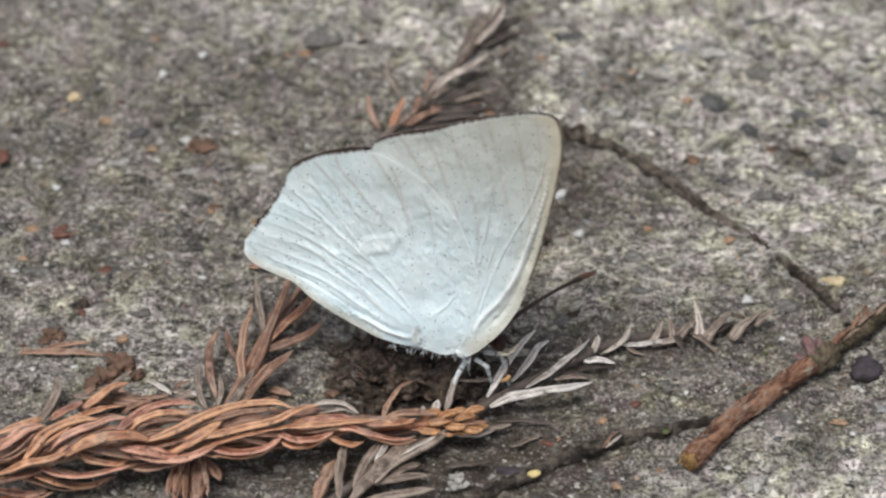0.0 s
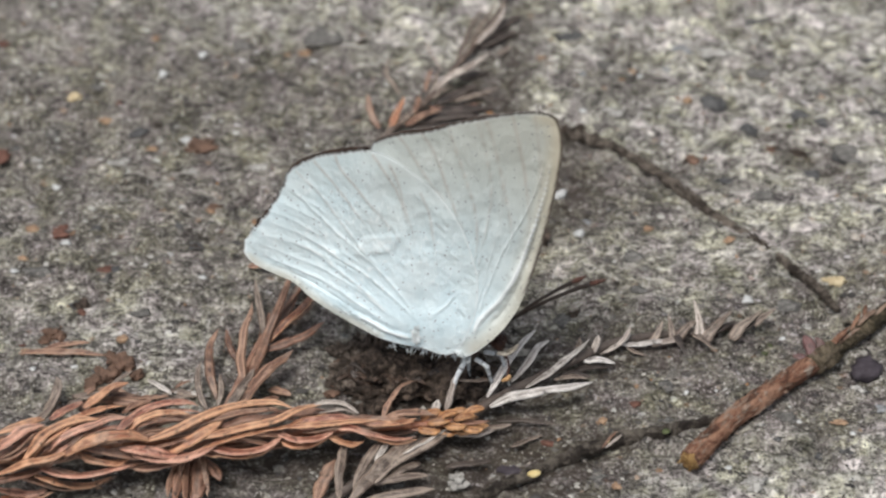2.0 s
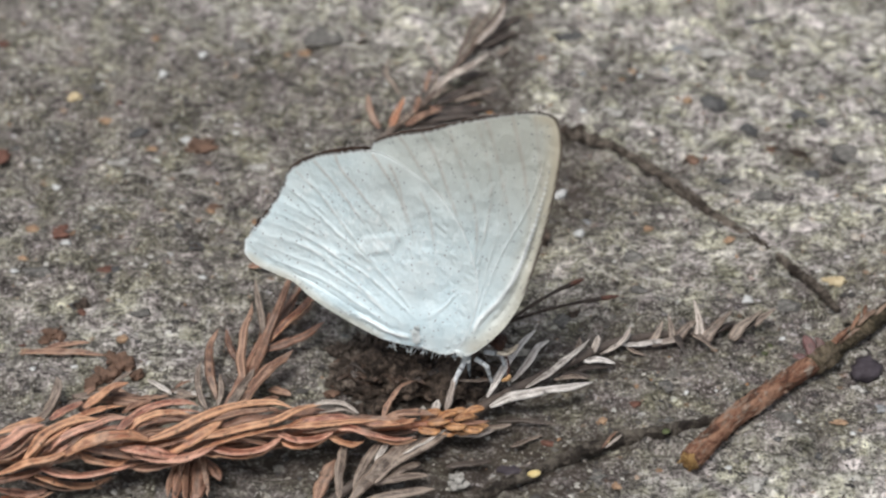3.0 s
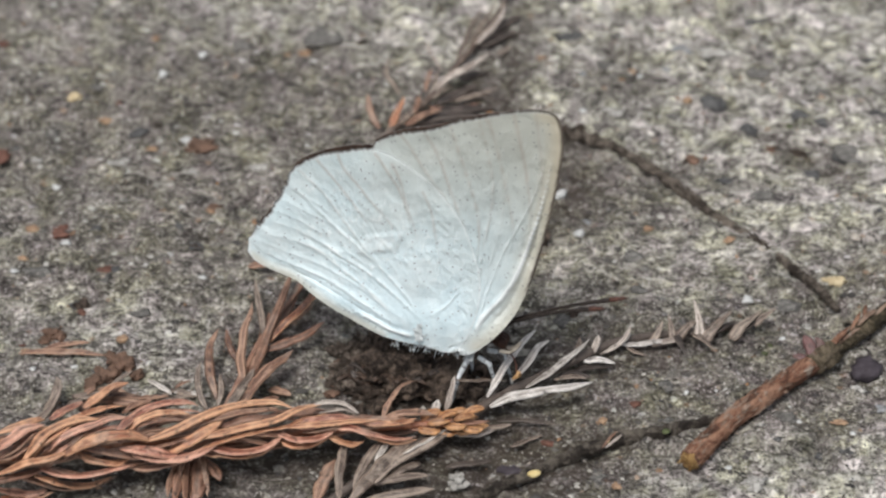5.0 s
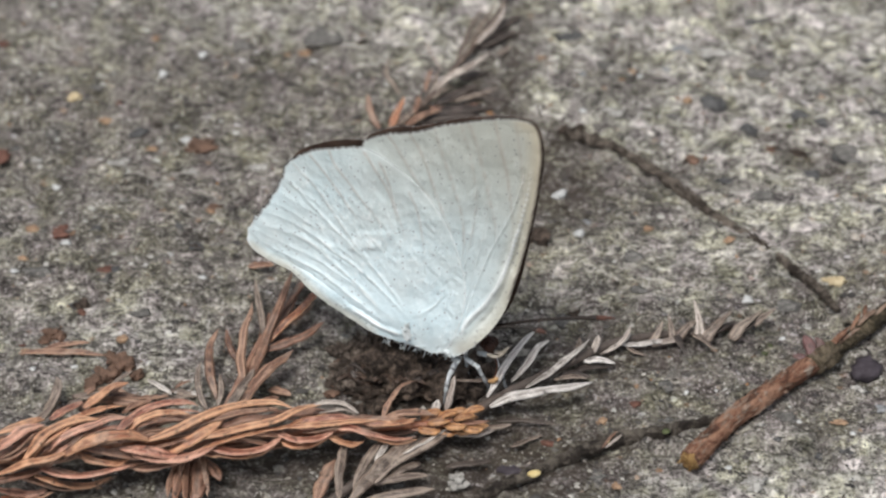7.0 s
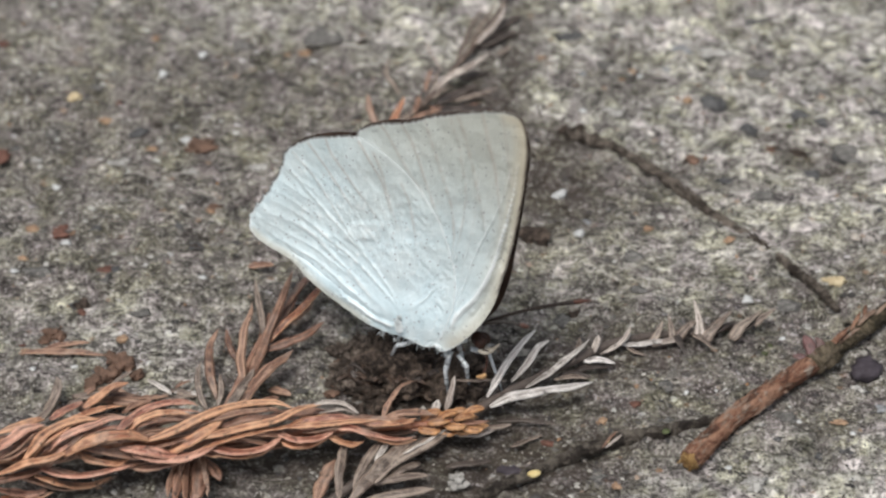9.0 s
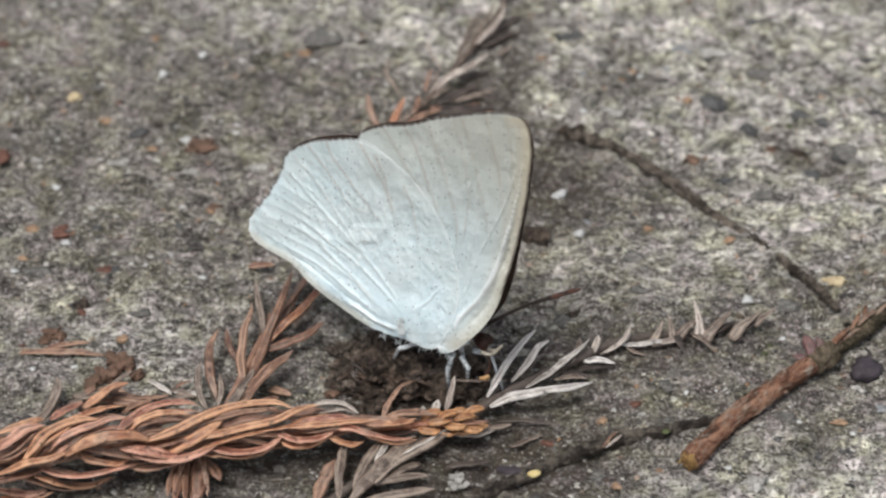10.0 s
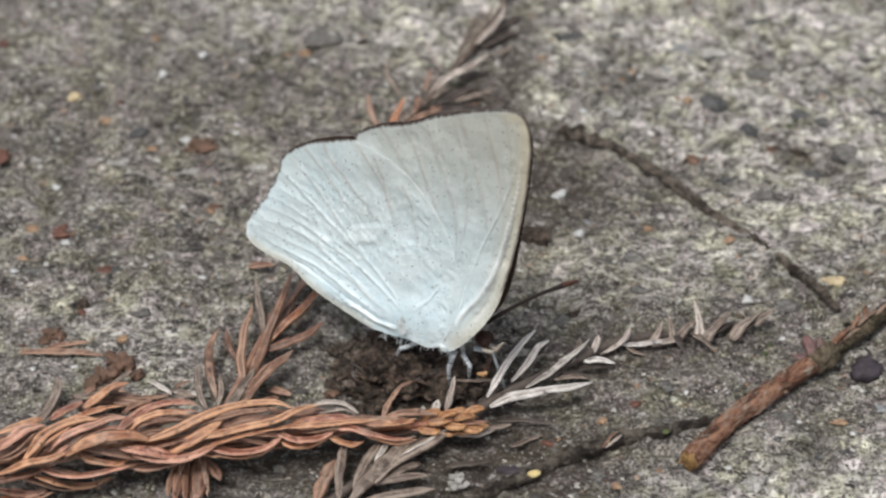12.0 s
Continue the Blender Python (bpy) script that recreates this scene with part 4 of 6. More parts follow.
    for base, tip, bow, w, tw, stuff in (
            ((-2.2, -20.6, 1.3), (-6.4, -26.0, 0.9), (0.3, 0, 0.4), 0.95, 10, DULL),
            ((-4.1, -20.8, 1.4), (-5.9, -25.0, 1), (-0.4, 0, 0.4), 0.62, 20, DULL),
            ((-3.6, -20.7, 1.4), (-4.6, -22.7, 1.1), (0.1, 0, 0.3), 0.45, 20, GREYED),
            ((-6.5, -21.0, 1.4), (-6.8, -26.0, 0.9), (-0.4, 0, 0.4), 0.70, 20, DULL),
            ((-7.1, -22.4, 1.2), (-8.5, -26.1, 1), (-0.1, 0, 0.3), 0.95, 10, BROWN),
            ((-1.5, -22.3, 0.8), (-3.5, -23.4, 0.8), (0, 0.1, 0.2), 0.75, 0, DULL),
            ((-5.0, -24.1, 0.7), (-0.9, -23.4, 0.8), (0, 0.2, 0.2), 0.70, 0, DULL),
            ((-4.4, -23.0, 0.6), (-1.3, -22.5, 0.6), (0, 0.1, 0.1), 0.60, 0, SHADY),
            ((-5.7, -26.1, 0.8), (-0.5, -24.8, 1), (0, 0.3, 0.3), 0.85, 0, DULL),
            ((0.2, -22.4, 0.5), (3.3, -21.7, 0.4), (0, 0.1, 0.1), 0.55, 0, SHADY)):
        needle(ob, base, tip, bow, w, stuff, tw)


grey_sprig()


def loose_needle(points, width, material, label, twist=0.0):
    base, tip, bow = points
    ob = thing("fallen_needle", base[0], base[1], 0, label, "conifer needle", "fallen needles")
    ob["at"] = (float(base[0]), float(base[1]), 0.0)
    needle(ob, base, tip, bow, width, material, twist, name="blade")


loose_needle(((-29.8, -11.4, 0.4), (-23.4, -11.6, 0.4), (0, 0.2, 0.5)), 0.62, BROWN, "single brown fallen conifer needle lying flat")
loose_needle(((-28.2, -10.9, 0.3), (-24.8, -10.5, 0.6), (0, 0.2, 0.2)), 0.55, BROWN, "short brown fallen conifer needle beside another")
loose_needle(((-27.5, -18.1, 0.5), (-26.6, -15.0, 1.6), (0.9, 0, 0.2)), 0.85, DULL, "dull brown curled fallen needle by the plaited sprig", 30)
loose_needle(((-24.7, -18.1, 1.4), (-21.7, -15.6, 1.6), (0.1, 0.2, 0.5)), 0.90, BROWN, "brown fallen needle leaning on the plaited sprig", 10)
loose_needle(((-22.1, -16.3, 0.5), (-18.8, -15.8, 0.6), (0, 0, 0.2)), 0.50, BROWN, "thin brown fallen needle half under the sprig")
loose_needle(((-18.9, -15.2, 0.4), (-16.0, -15.8, 0.5), (0, 0.2, 0.2)), 0.35, GREYED, "thin grey fallen needle on concrete")
loose_needle(((-20.5, -14.1, 0.5), (-18.6, -15.7, 0.6), (0, 0, 0.2)), 0.40, GREYED, "pale bleached scrap of a fallen needle")
loose_needle(((-14.2, -2.4, 0.4), (-12.3, -2.3, 0.5), (0, 0.1, 0.2)), 0.62, BROWN, "short red-brown scrap of needle behind the sprig")
r = random.Random(21)
for i in range(16):
    x, y = -27 + 17 * r.random(), -14.5 - 2.6 * r.random()
    a, size = r.uniform(-0.6, 0.6), r.uniform(0.8, 2.2)
    tip = (x + size * math.cos(a), y + size * math.sin(a), r.uniform(0.3, 0.9))
    loose_needle(((x, y, 0.4), tip, (0, 0, r.uniform(0.1, 0.4))), r.uniform(0.3, 0.65), (BROWN, DULL, DULL)[i % 3],
                 "short dull scrap of fallen needle beside the plaited sprig", r.uniform(-30, 30))
loose_needle(((-25.6, -15.8, 0.6), (-20.0, -16.2, 0.6), (0, 0.2, 0.2)), 0.75, DULL, "long dull brown fallen needle behind the plaited sprig")
loose_needle(((-23.4, -16.7, 1.1), (-20.0, -17.3, 1), (0, 0.1, 0.3)), 0.80, BROWN, "dusky brown fallen needle behind the plaited sprig")
loose_needle(((-21.9, -17.8, 1), (-19.6, -17.2, 1.2), (0, 0.1, 0.3)), 0.60, BROWN, "brown fallen needle tucked behind the plaited sprig")
loose_needle(((4.6, -20.3, 0.3), (6.8, -19.2, 0.3), (0, 0, 0.1)), 0.35, DULL, "dark thin scrap of needle on concrete")


loose_needle(((10.7, -21.0, 0.9), (11.8, -19.6, 1.1), (0, 0, 0.2)), 0.20, BROWN, "thin brown stalk of a seed on the rootlet")
loose_needle(((10.9, -21.0, 0.9), (12.1, -19.9, 1.1), (0.2, 0, 0.2)), 0.18, PINKISH, "thin pale stalk of a seed on the rootlet")
loose_needle(((1.1, -19.4, 0.4), (4.7, -18.4, 0.5), (0, 0, 0.2)), 0.55, DULL, "dull brown fallen needle beyond the bud")
loose_needle(((3.7, -18.0, 0.4), (7.9, -18.3, 0.4), (0, 0.3, 0.2)), 0.35, SHADY, "dark thin fallen needle on stained concrete")


# ---- twig and roots ----
def bark_twig():
    line = [(16.5, -22.2, 0.95), (19.8, -18.3, 1.05), (23.4, -15.1, 1.1), (26.4, -12.6, 1.1)]
    x, y, _ = line[0]
    foot = np.array([x, y, 0])
    ob = thing("twig", x, y, 0, "red-brown bark-covered twig with a broken pale end", "twig")
    ob["at"] = (float(x), float(y), 0.0)
    pts = curve_points(line, 220) - foot
    k = np.linspace(0, 1, 220)
    rad = 0.74 + 0.03 * np.sin(k * 17) + 0.05 * np.exp(-((k - 0.05) / 0.05) ** 2) - 0.06 * k
    rod("bark", pts, rad, TWIG_BARK, ob, sides=44, rough=0.09, seed=3, freq=2.6)
    # the broken end: a ragged stump of bare wood with splinters
    back = pts[0] - pts[6]
    back /= np.linalg.norm(back)
    rod("broken_end", np.array([pts[3], pts[0], pts[0] + back * 0.25, pts[0] + back * 0.42]), [0.66, 0.66, 0.58, 0.30], CUT_WOOD, ob, "pale splintered end of the twig", 22, 0.45, 8, 4.0)
    r = random.Random(17)
    _, side, up = axes_along(pts)
    for i in range(12):
        a = r.uniform(0, 6.28)
        out = math.cos(a) * side[0] + math.sin(a) * up[0]
        b = pts[0] + out * r.uniform(0.2, 0.6)
        rod("splinter", np.array([b - back * 0.3, b + back * 0.2, b + back * r.uniform(0.35, 0.7) + out * 0.05]), [0.11, 0.09, 0.03], CUT_WOOD, ob, sides=5)
    # bark that has lifted in thin flakes
    for i in range(46):
        at = r.randrange(8, 212)
        a = r.uniform(-0.3, 3.4)
        out = math.cos(a) * side[at] + math.sin(a) * up[at]
        along = pts[min(at + 3, 219)] - pts[at - 3]
        along /= np.linalg.norm(along)
        size = r.uniform(0.4, 1.3)
        b = pts[at] + foot + out * (rad[at] * 1.0)
        sway = np.cross(along, out) * r.uniform(-0.15, 0.15)
        blade(ob, np.array([b - along * size * 0.5 + out * 0.0, b + sway * 0.4 + out * 0.05, b + along * size * 0.5 + sway + out * r.uniform(0.03, 0.16)]),
              r.uniform(0.14, 0.36), TWIG_FLAKE, math.degrees(a) - 90, 0.22, "bark_flake")
    knot = curve_points([(25.6, -13.4, 1.1), (26.5, -12.6, 1.15), (27.5, -11.7, 1.1)], 26) - foot
    rod("knot", knot, 0.66 + 0.16 * np.sin(np.linspace(0, math.pi, 26)), SHOOT_BARK, ob, "grey-green swollen knot", 26, 0.45, 4, 2.6)
    shoot = curve_points([(26.9, -12.1, 1), (29.8, -9.4, 1), (34.8, -4.7, 1)], 90) - foot
    rod("upper_shoot", shoot, np.linspace(0.56, 0.66, 90), SHOOT_BARK, ob, "olive-brown upper part of the twig", 28, 0.28, 9, 2.8)
    # long strips of orange bark peeling off the upper part
    for i, (b, m, e, w) in enumerate((
            ((26.7, -12.4, 1.7), (27.6, -11.4, 1.9), (28.6, -10.2, 1.9), 0.60), ((27.3, -11.9, 1.6), (28.4, -10.9, 1.7), (29.4, -10.0, 1.6), 0.45),
            ((28.6, -10.4, 1.7), (29.1, -9.6, 2.0), (29.4, -9.0, 2.2), 0.42), ((29.2, -9.9, 1.7), (30.0, -9.0, 1.9), (30.7, -8.4, 1.8), 0.50),
            ((29.6, -9.4, 1.7), (29.8, -8.7, 2.1), (29.9, -8.3, 2.2), 0.35), ((30.6, -8.7, 1.6), (31.4, -7.9, 1.8), (32.2, -7.2, 1.7), 0.45))):
        blade(ob, curve_points((b, m, e), 12), 0.7 * w, TWIG_FLAKE if i % 2 else TWIG_BARK, 20 * (i % 3) - 20, 0.25, "bark_strip")
    for b, m, e, w in (((25.9, -13.3, 1.3), (25.6, -12.2, 1.8), (25.2, -11.2, 2.0), 0.85), ((25.6, -13.5, 1.2), (25.0, -13.0, 1.5), (24.3, -12.7, 1.5), 0.6),
                       ((26.2, -12.9, 1.5), (26.3, -12.0, 1.9), (26.0, -11.3, 1.9), 0.5)):
        blade(ob, curve_points((b, m, e), 10), w, RED_LEAF, 20, 0.4, "bud_leaf")


bark_twig()


def rootlet(line, radii, label, seed, rough=0.7, freq=2.6, stuff=ROOT_BARK):
    x, y, _ = line[0]
    ob = thing("rootlet", x, y, 0, label, "root", "dark rootlets")
    n = 22 * len(line)
    pts = curve_points(line, n) - np.array([x, y, 0])
    pts[:, 2] += [0.12 * noise.noise(Vector((i * 0.25, seed, 0))) for i in range(n)]
    rr = np.interp(np.linspace(0, 1, n), np.linspace(0, 1, len(radii)), radii)
    rod("skin", pts, rr, stuff, ob, sides=14, rough=rough, seed=seed, freq=freq)


rootlet([(9.5, 13.3, 0.1), (11.2, 12.5, 0.2), (13.7, 11.1, 0.15), (17.0, 7.7, 0.2), (20.1, 3.9, 0.1), (23.2, 0.5, 0.15), (25.4, -2.1, 0.05), (27.1, -4.2, 0.1), (28.4, -6.6, 0)],
        [0.42, 0.50, 0.36, 0.40, 0.36, 0.40, 0.36, 0.32, 0.22], "dark brown dead rootlet pressed into the concrete", 2, stuff=DUSTY_BARK)
rootlet([(19.9, -17.6, 0.5), (17.6, -18.3, 0.4), (14.8, -19.1, 0.35), (11.3, -19.9, 0.3), (8.2, -21.4, 0.25), (5.5, -23.0, 0.25), (2.5, -24.7, 0.2)],
        [0.34, 0.42, 0.54, 0.52, 0.48, 0.44, 0.40], "dark grey rootlet running under the twig", 6, 0.5, 1.6)


# ---- humus under the butterfly ----
def humus():
    x, y = (-2.5, -13.2)
    bm = bmesh.new()
    bmesh.ops.create_icosphere(bm, subdivisions=6, radius=1.0)
    for v in bm.verts:
        p = v.co.copy()
        n = noise.noise(p * 1.7 + Vector((3, 1, 4))) * 0.42 + noise.noise(p * 4.5 + Vector((8, 2, 5))) * 0.26
        n += abs(noise.noise(p * 10 + Vector((2, 9, 5)))) * 0.16 + noise.noise(p * 21) * 0.05
        p *= 1 + n
        v.co = Vector((p.x * 3.5, p.y * 2.7, p.z * 2.2)) * MM
    me = bpy.data.meshes.new("humus_clod")
    bm.to_mesh(me)
    bm.free()
    me.materials.append(SOIL)
    me.polygons.foreach_set("use_smooth", [True] * len(me.polygons))
    ob = new("humus_clod", me)
    ob.location = (x * MM, y * MM, 0.1 * MM)
    tagged(ob, "dark crumbly clod of humus under the butterfly", "soil")
    # fibres of rotted needles in the clod
    r = random.Random(8)
    for i in range(110):
        a = r.uniform(0, 6.28)
        c = np.array([x - 0.8 + 3.6 * math.cos(a) * r.random() ** 0.5, y + 1.6 * math.sin(a) * r.random() ** 0.5 - 0.5, 0])
        c[2] = 1.25 - 0.12 * abs(c[0] - x) + r.uniform(-0.2, 0.4)
        d = np.array([r.uniform(-0.9, 0.9), r.uniform(-0.6, 0.6), r.uniform(-0.25, 0.3)]) * r.uniform(0.5, 1.6)
        f = thing("humus_fibre", c[0], c[1], 0, "short dark rotted needle scrap in the humus", "plant scrap", "rotted scraps")
        f["at"] = (float(c[0]), float(c[1]), 0.0)
        needle(f, c - d, c + d, (r.uniform(-.3, .3), 0, 0.4), r.uniform(0.15, 0.42), FIBRE if r.random() < 0.75 else SHADY, r.uniform(-50, 50), name="blade")


humus()
for i, (x, y, size) in enumerate(((-5.2, -11.6, 1.9), (-6.4, -12.8, 1.5), (-4.0, -11.0, 2.1), (-2.4, -10.6, 1.8), (-7.2, -11.6, 1.1), (-6.9, -14.2, 1.3), (-1.0, -11.2, 1.7), (-5.9, -10.6, 0.9))):
    lumpy("soil_crumb", x, y, size, 0.8, CLOD_BROWN, "brown crumb of humus heaped against the clod", "soil crumb", 140 + i, 1.25, 35 * i, 1.1, 0.15, "humus crumbs", 4)
for i, (x, y) in enumerate(((-4.3, -12.9), (-5.6, -14.9), (1.0, -15.1), (-4.6, -16.0), (-0.2, -12.4), (1.8, -12.6))):
    lumpy("soil_crumb", x, y, 1.5 + 0.35 * (i % 3), 0.6, SOIL, "dark crumb of humus beside the clod", "soil crumb", 40 + i, 1.3, 40 * i, 1.6, group="humus crumbs")

for i, ((x, y), size) in enumerate((((-27.7, -9.3), 1.15), ((-27.1, -9.6), 0.75), ((-28.2, -9.8), 0.7), ((-23.6, -13.4), 1.15), ((-22.6, -12.4), 1.3), ((-23.0, -13.1), 0.95),
                                   ((-21.9, -12.8), 0.85), ((-24.0, -14.1), 0.85), ((-21.3, -13.5), 0.75), ((-23.3, -11.8), 0.7), ((-24.5, -14.6), 0.8))):
    lumpy("soil_crumb", x, y, size, 0.75, FLAKE_BROWN, "small brown soil crumb in a loose heap", "soil crumb", 70 + i, 1.2, 50 * i, 0.75,
          0.18, "brown soil crumbs")
r = random.Random(31)
for i in range(46):
    a, d = r.uniform(0, 6.28), 0.75 + 0.45 * r.random()
    lumpy("soil_crumb", -2.6 + 4.6 * d * math.cos(a), -13.8 + 3.4 * d * math.sin(a), r.uniform(0.3, 0.8), 0.55, SOIL if i % 3 else FLAKE_BROWN, "dark crumb of humus beside the clod", "soil crumb",
          100 + i, 1.4, 40 * i, 0.9, 0.05, "humus crumbs", 3)

# ---- stones, husks and flakes on the concrete ----
for name, (x, y), size, flat, material, label, category, long, turn in (
        ("pebble", (21.3, 17.1), 1.9, 0.75, STONE_DARK, "blue-black angular pebble on pale concrete", "pebble", 1.15, 10),
        ("pebble", (31.2, 10.6), 1.8, 0.25, STONE_GREY, "dark grey flat stone set in concrete", "pebble", 1.3, -30),
        ("pebble", (29.5, -12.9), 1.8, 0.8, STONE_PURPLE, "purple-black pebble beside the twig", "pebble", 1.05, 70),
        ("pebble", (-9.9, 25.1), 2.2, 0.22, STONE_GREY, "dark grey stone set flush in concrete", "pebble", 1.4, 15),
        ("pebble", (9.9, 25.4), 1.1, 0.6, STONE_DARK, "small black pebble on concrete", "pebble", 1.2, 0),
        ("pebble", (23.6, 14.0), 0.9, 0.6, STONE_DARK, "small black pebble on pale concrete", "pebble", 1.3, 40),
        ("pebble", (25.5, 27.7), 1.2, 0.35, STONE_GREY, "dark grey pebble on weathered concrete", "pebble", 1.4, -20),
        ("pebble", (24.2, 5.8), 1.2, 0.25, STONE_GREY, "grey pebble set in concrete", "pebble", 1.4, 10),
        ("pebble", (23.5, -17.4), 1.1, 0.35, STONE_GREY, "grey pebble beside the twig", "pebble", 1.2, 30),
        ("pebble", (13.9, -1.2), 1.3, 0.22, STONE_GREY, "grey stone set flush in concrete", "pebble", 1.2, 60),
        ("pebble", (4.6, -21.8), 1.2, 0.3, STONE_PURPLE, "dark purple stone set in concrete", "pebble", 1.4, 0),
        ("pebble", (18.0, 15.6), 1.0, 0.35, STONE_GREY, "small grey pebble on concrete", "pebble", 1.4, 20),
        ("pebble", (-23.6, 13.2), 1.0, 0.5, STONE_DARK, "small black pebble on brown concrete", "pebble", 1.3, 20),
        ("quartz_grain", (10.1, 1.6), 0.62, 0.7, QUARTZ, "white quartz grain on concrete", "grain", 1.2, 0),
        ("quartz_grain", (8.8, 5.9), 0.70, 0.6, QUARTZ, "bluish white quartz grain on concrete", "grain", 1.4, 30),
        ("quartz_grain", (-19.3, 22.8), 0.62, 0.7, QUARTZ, "white quartz grain on brown concrete", "grain", 1.1, 0),
        ("quartz_grain", (-22.3, 20.4), 0.68, 0.7, QUARTZ, "white quartz grain on brown concrete", "grain", 1.2, 60),
        ("quartz_grain", (-19.8, 12.3), 0.62, 0.7, QUARTZ, "white quartz grain beside a brown flake", "grain", 1.2, 10),
        ("quartz_grain", (-14.2, 9.1), 0.95, 0.4, PALE_QUARTZ, "cream quartz grain on brown concrete", "grain", 1.5, 5),
        ("quartz_grain", (1.1, -23.1), 1.0, 0.4, PALE_QUARTZ, "pale grey quartz grain in front of the sprig", "grain", 1.4, -20),
        ("quartz_grain", (21.9, -5.5), 0.60, 0.7, QUARTZ, "white quartz grain near the ragged sprig", "grain", 1.2, 50),
        ("quartz_grain", (-29.3, 7.0), 0.45, 0.7, QUARTZ, "tiny white quartz grain on brown concrete", "grain", 1.2, 0),
        ("seed_husk", (28.4, -3.4), 1.05, 0.45, HUSK_CREAM, "cream seed husk on concrete beside the rootlet", "seed husk", 1.5, -5),
        ("seed_husk", (-29.1, 18.1), 0.9, 0.5, HUSK_CREAM, "cream seed husk on brown concrete", "seed husk", 1.3, 20),
        ("seed_husk", (-26.3, 14.8), 0.61, 0.5, HUSK_ORANGE, "orange seed husk on brown concrete", "seed husk", 1.6, -10),
        ("seed_husk", (-11.1, 23.3), 0.78, 0.6, HUSK_ORANGE, "orange seed husk beside a dark stone", "seed husk", 1.3, 0),
        ("seed_husk", (19.2, 17.7), 0.64, 0.5, HUSK_ORANGE, "orange seed husk beside the black pebble", "seed husk", 1.4, 0),
        ("seed_husk", (21.1, 0.5), 0.64, 0.4, HUSK_ORANGE, "orange seed husk beside the rootlet", "seed husk", 1.3, 30),
        ("seed_husk", (15.2, 1.9), 0.53, 0.5, HUSK_ORANGE, "orange seed husk on pale concrete", "seed husk", 1.5, 10),
        ("seed_husk", (15.1, 21.1), 0.53, 0.5, HUSK_ORANGE, "orange seed husk on weathered concrete", "seed husk", 1.2, 10),
        ("seed_husk", (-22.6, -10.3), 0.61, 0.5, HUSK_ORANGE, "orange seed husk beside a soil crumb", "seed husk", 1.4, 40),
        ("seed_husk", (-23.3, 25.3), 0.53, 0.5, HUSK_ORANGE, "dull orange seed husk on concrete", "seed husk", 1.3, 40),
        ("seed_husk", (2.8, -13.6), 0.51, 0.5, HUSK_ORANGE, "orange seed husk by the butterfly's feet", "seed husk", 1.5, 20),
        ("seed_husk", (-29.4, -10.9), 0.62, 0.6, HUSK_ORANGE, "orange seed husk at the end of a fallen needle", "seed husk", 1.2, 20),
        ("bark_flake", (-33.8, 10.4), 1.3, 0.5, FLAKE_RED, "bright red-brown bark flake on concrete", "bark flake", 1.1, 70),
        ("bark_flake", (-35.4, 24.1), 0.75, 0.5, FLAKE_RED, "red-brown bark flake on weathered concrete", "bark flake", 1.2, 0),
        ("bark_flake", (-18.6, 11.5), 1.7, 0.4, FLAKE_BROWN, "brown bark flake on concrete", "bark flake", 1.4, 15),
        ("bark_flake", (-17.1, 4.6), 0.85, 0.3, FLAKE_BROWN, "ochre bark flake on brown concrete", "bark flake", 1.4, -20),
        ("bark_flake", (-28.2, 1.6), 0.8, 0.25, FLAKE_RED, "dull red bark flake on brown concrete", "bark flake", 1.5, 15),
        ("bark_flake", (-24.6, -2.4), 0.95, 0.5, FLAKE_RED, "red-brown bark flake on concrete", "bark flake", 1.3, -30),
        ("bark_flake", (25.2, 11.5), 0.8, 0.35, FLAKE_BROWN, "brown bark flake among pale concrete", "bark flake", 1.4, 50),
        ("bark_flake", (19.1, 10.4), 0.9, 0.3, FLAKE_BROWN, "brown bark flake beside the rootlet", "bark flake", 1.1, 80),
        ("bark_flake", (7.1, -19.7), 0.55, 0.4, FLAKE_RED, "tiny red bark flake on concrete", "bark flake", 1.5, -20),
        ("bark_flake", (13.2, -16.3), 0.6, 0.4, FLAKE_RED, "tiny dark red bark flake on concrete", "bark flake", 1.4, 0),
        ("bark_flake", (10.9, -17.4), 0.51, 0.4, HUSK_ORANGE, "tiny orange bark flake on concrete", "bark flake", 1.4, -40),
        ("soil_crumb", (-25.9, -6.3), 1.1, 0.5, SOIL, "dark brown soil crumb on concrete", "soil crumb", 1.2, 0),
        ("soil_crumb", (6.7, 1.1), 1.6, 0.5, SOIL, "dark red-brown soil crumb behind the wing", "soil crumb", 1.4, -25)):
    lumpy(name, x, y, size, flat, material, label, category, hash((round(x), round(y))) % 97, long, turn,
          0.5 if name == "pebble" else 0.6, group=name.replace("_", " ") + "s on concrete")
def scatter(name, material, label, category, flat, rough, *places):
    """Small stones and scraps: x, y, size (mm), length over width, turn."""
    for i, (x, y, size, long, turn) in enumerate(places):
        lumpy(name, x, y, 0.85 * size, flat, material, label, category, 11 + 7 * i, long, turn, rough, group=name.replace("_", " ") + "s on concrete")


scatter("pebble", STONE_DARK, "black angular stone set in the concrete", "pebble", 0.16, 0.75,
        (23.7, 14.0, 1.25, 1.4, -30), (27.9, 15.4, 1.25, 1.5, 0), (32.0, 22.3, 1.42, 1.6, 0), (29.4, 14.6, 0.83, 1.3, 0), (10.6, 25.9, 1.42, 1.1, 0), (34.3, 22.7, 1.00, 1.5, 0), (33.9, 15.3, 1.00, 1.3, -20), (22.7, -19.6, 0.62, 1.2, 0), (25.6, -20.7, 0.83, 1.1, 0), (27.3, -20.8, 0.62, 1.6, 0), (-23.8, 13.0, 0.75, 1.3, -20), (-26.4, -6.1, 0.83, 1.2, 0))
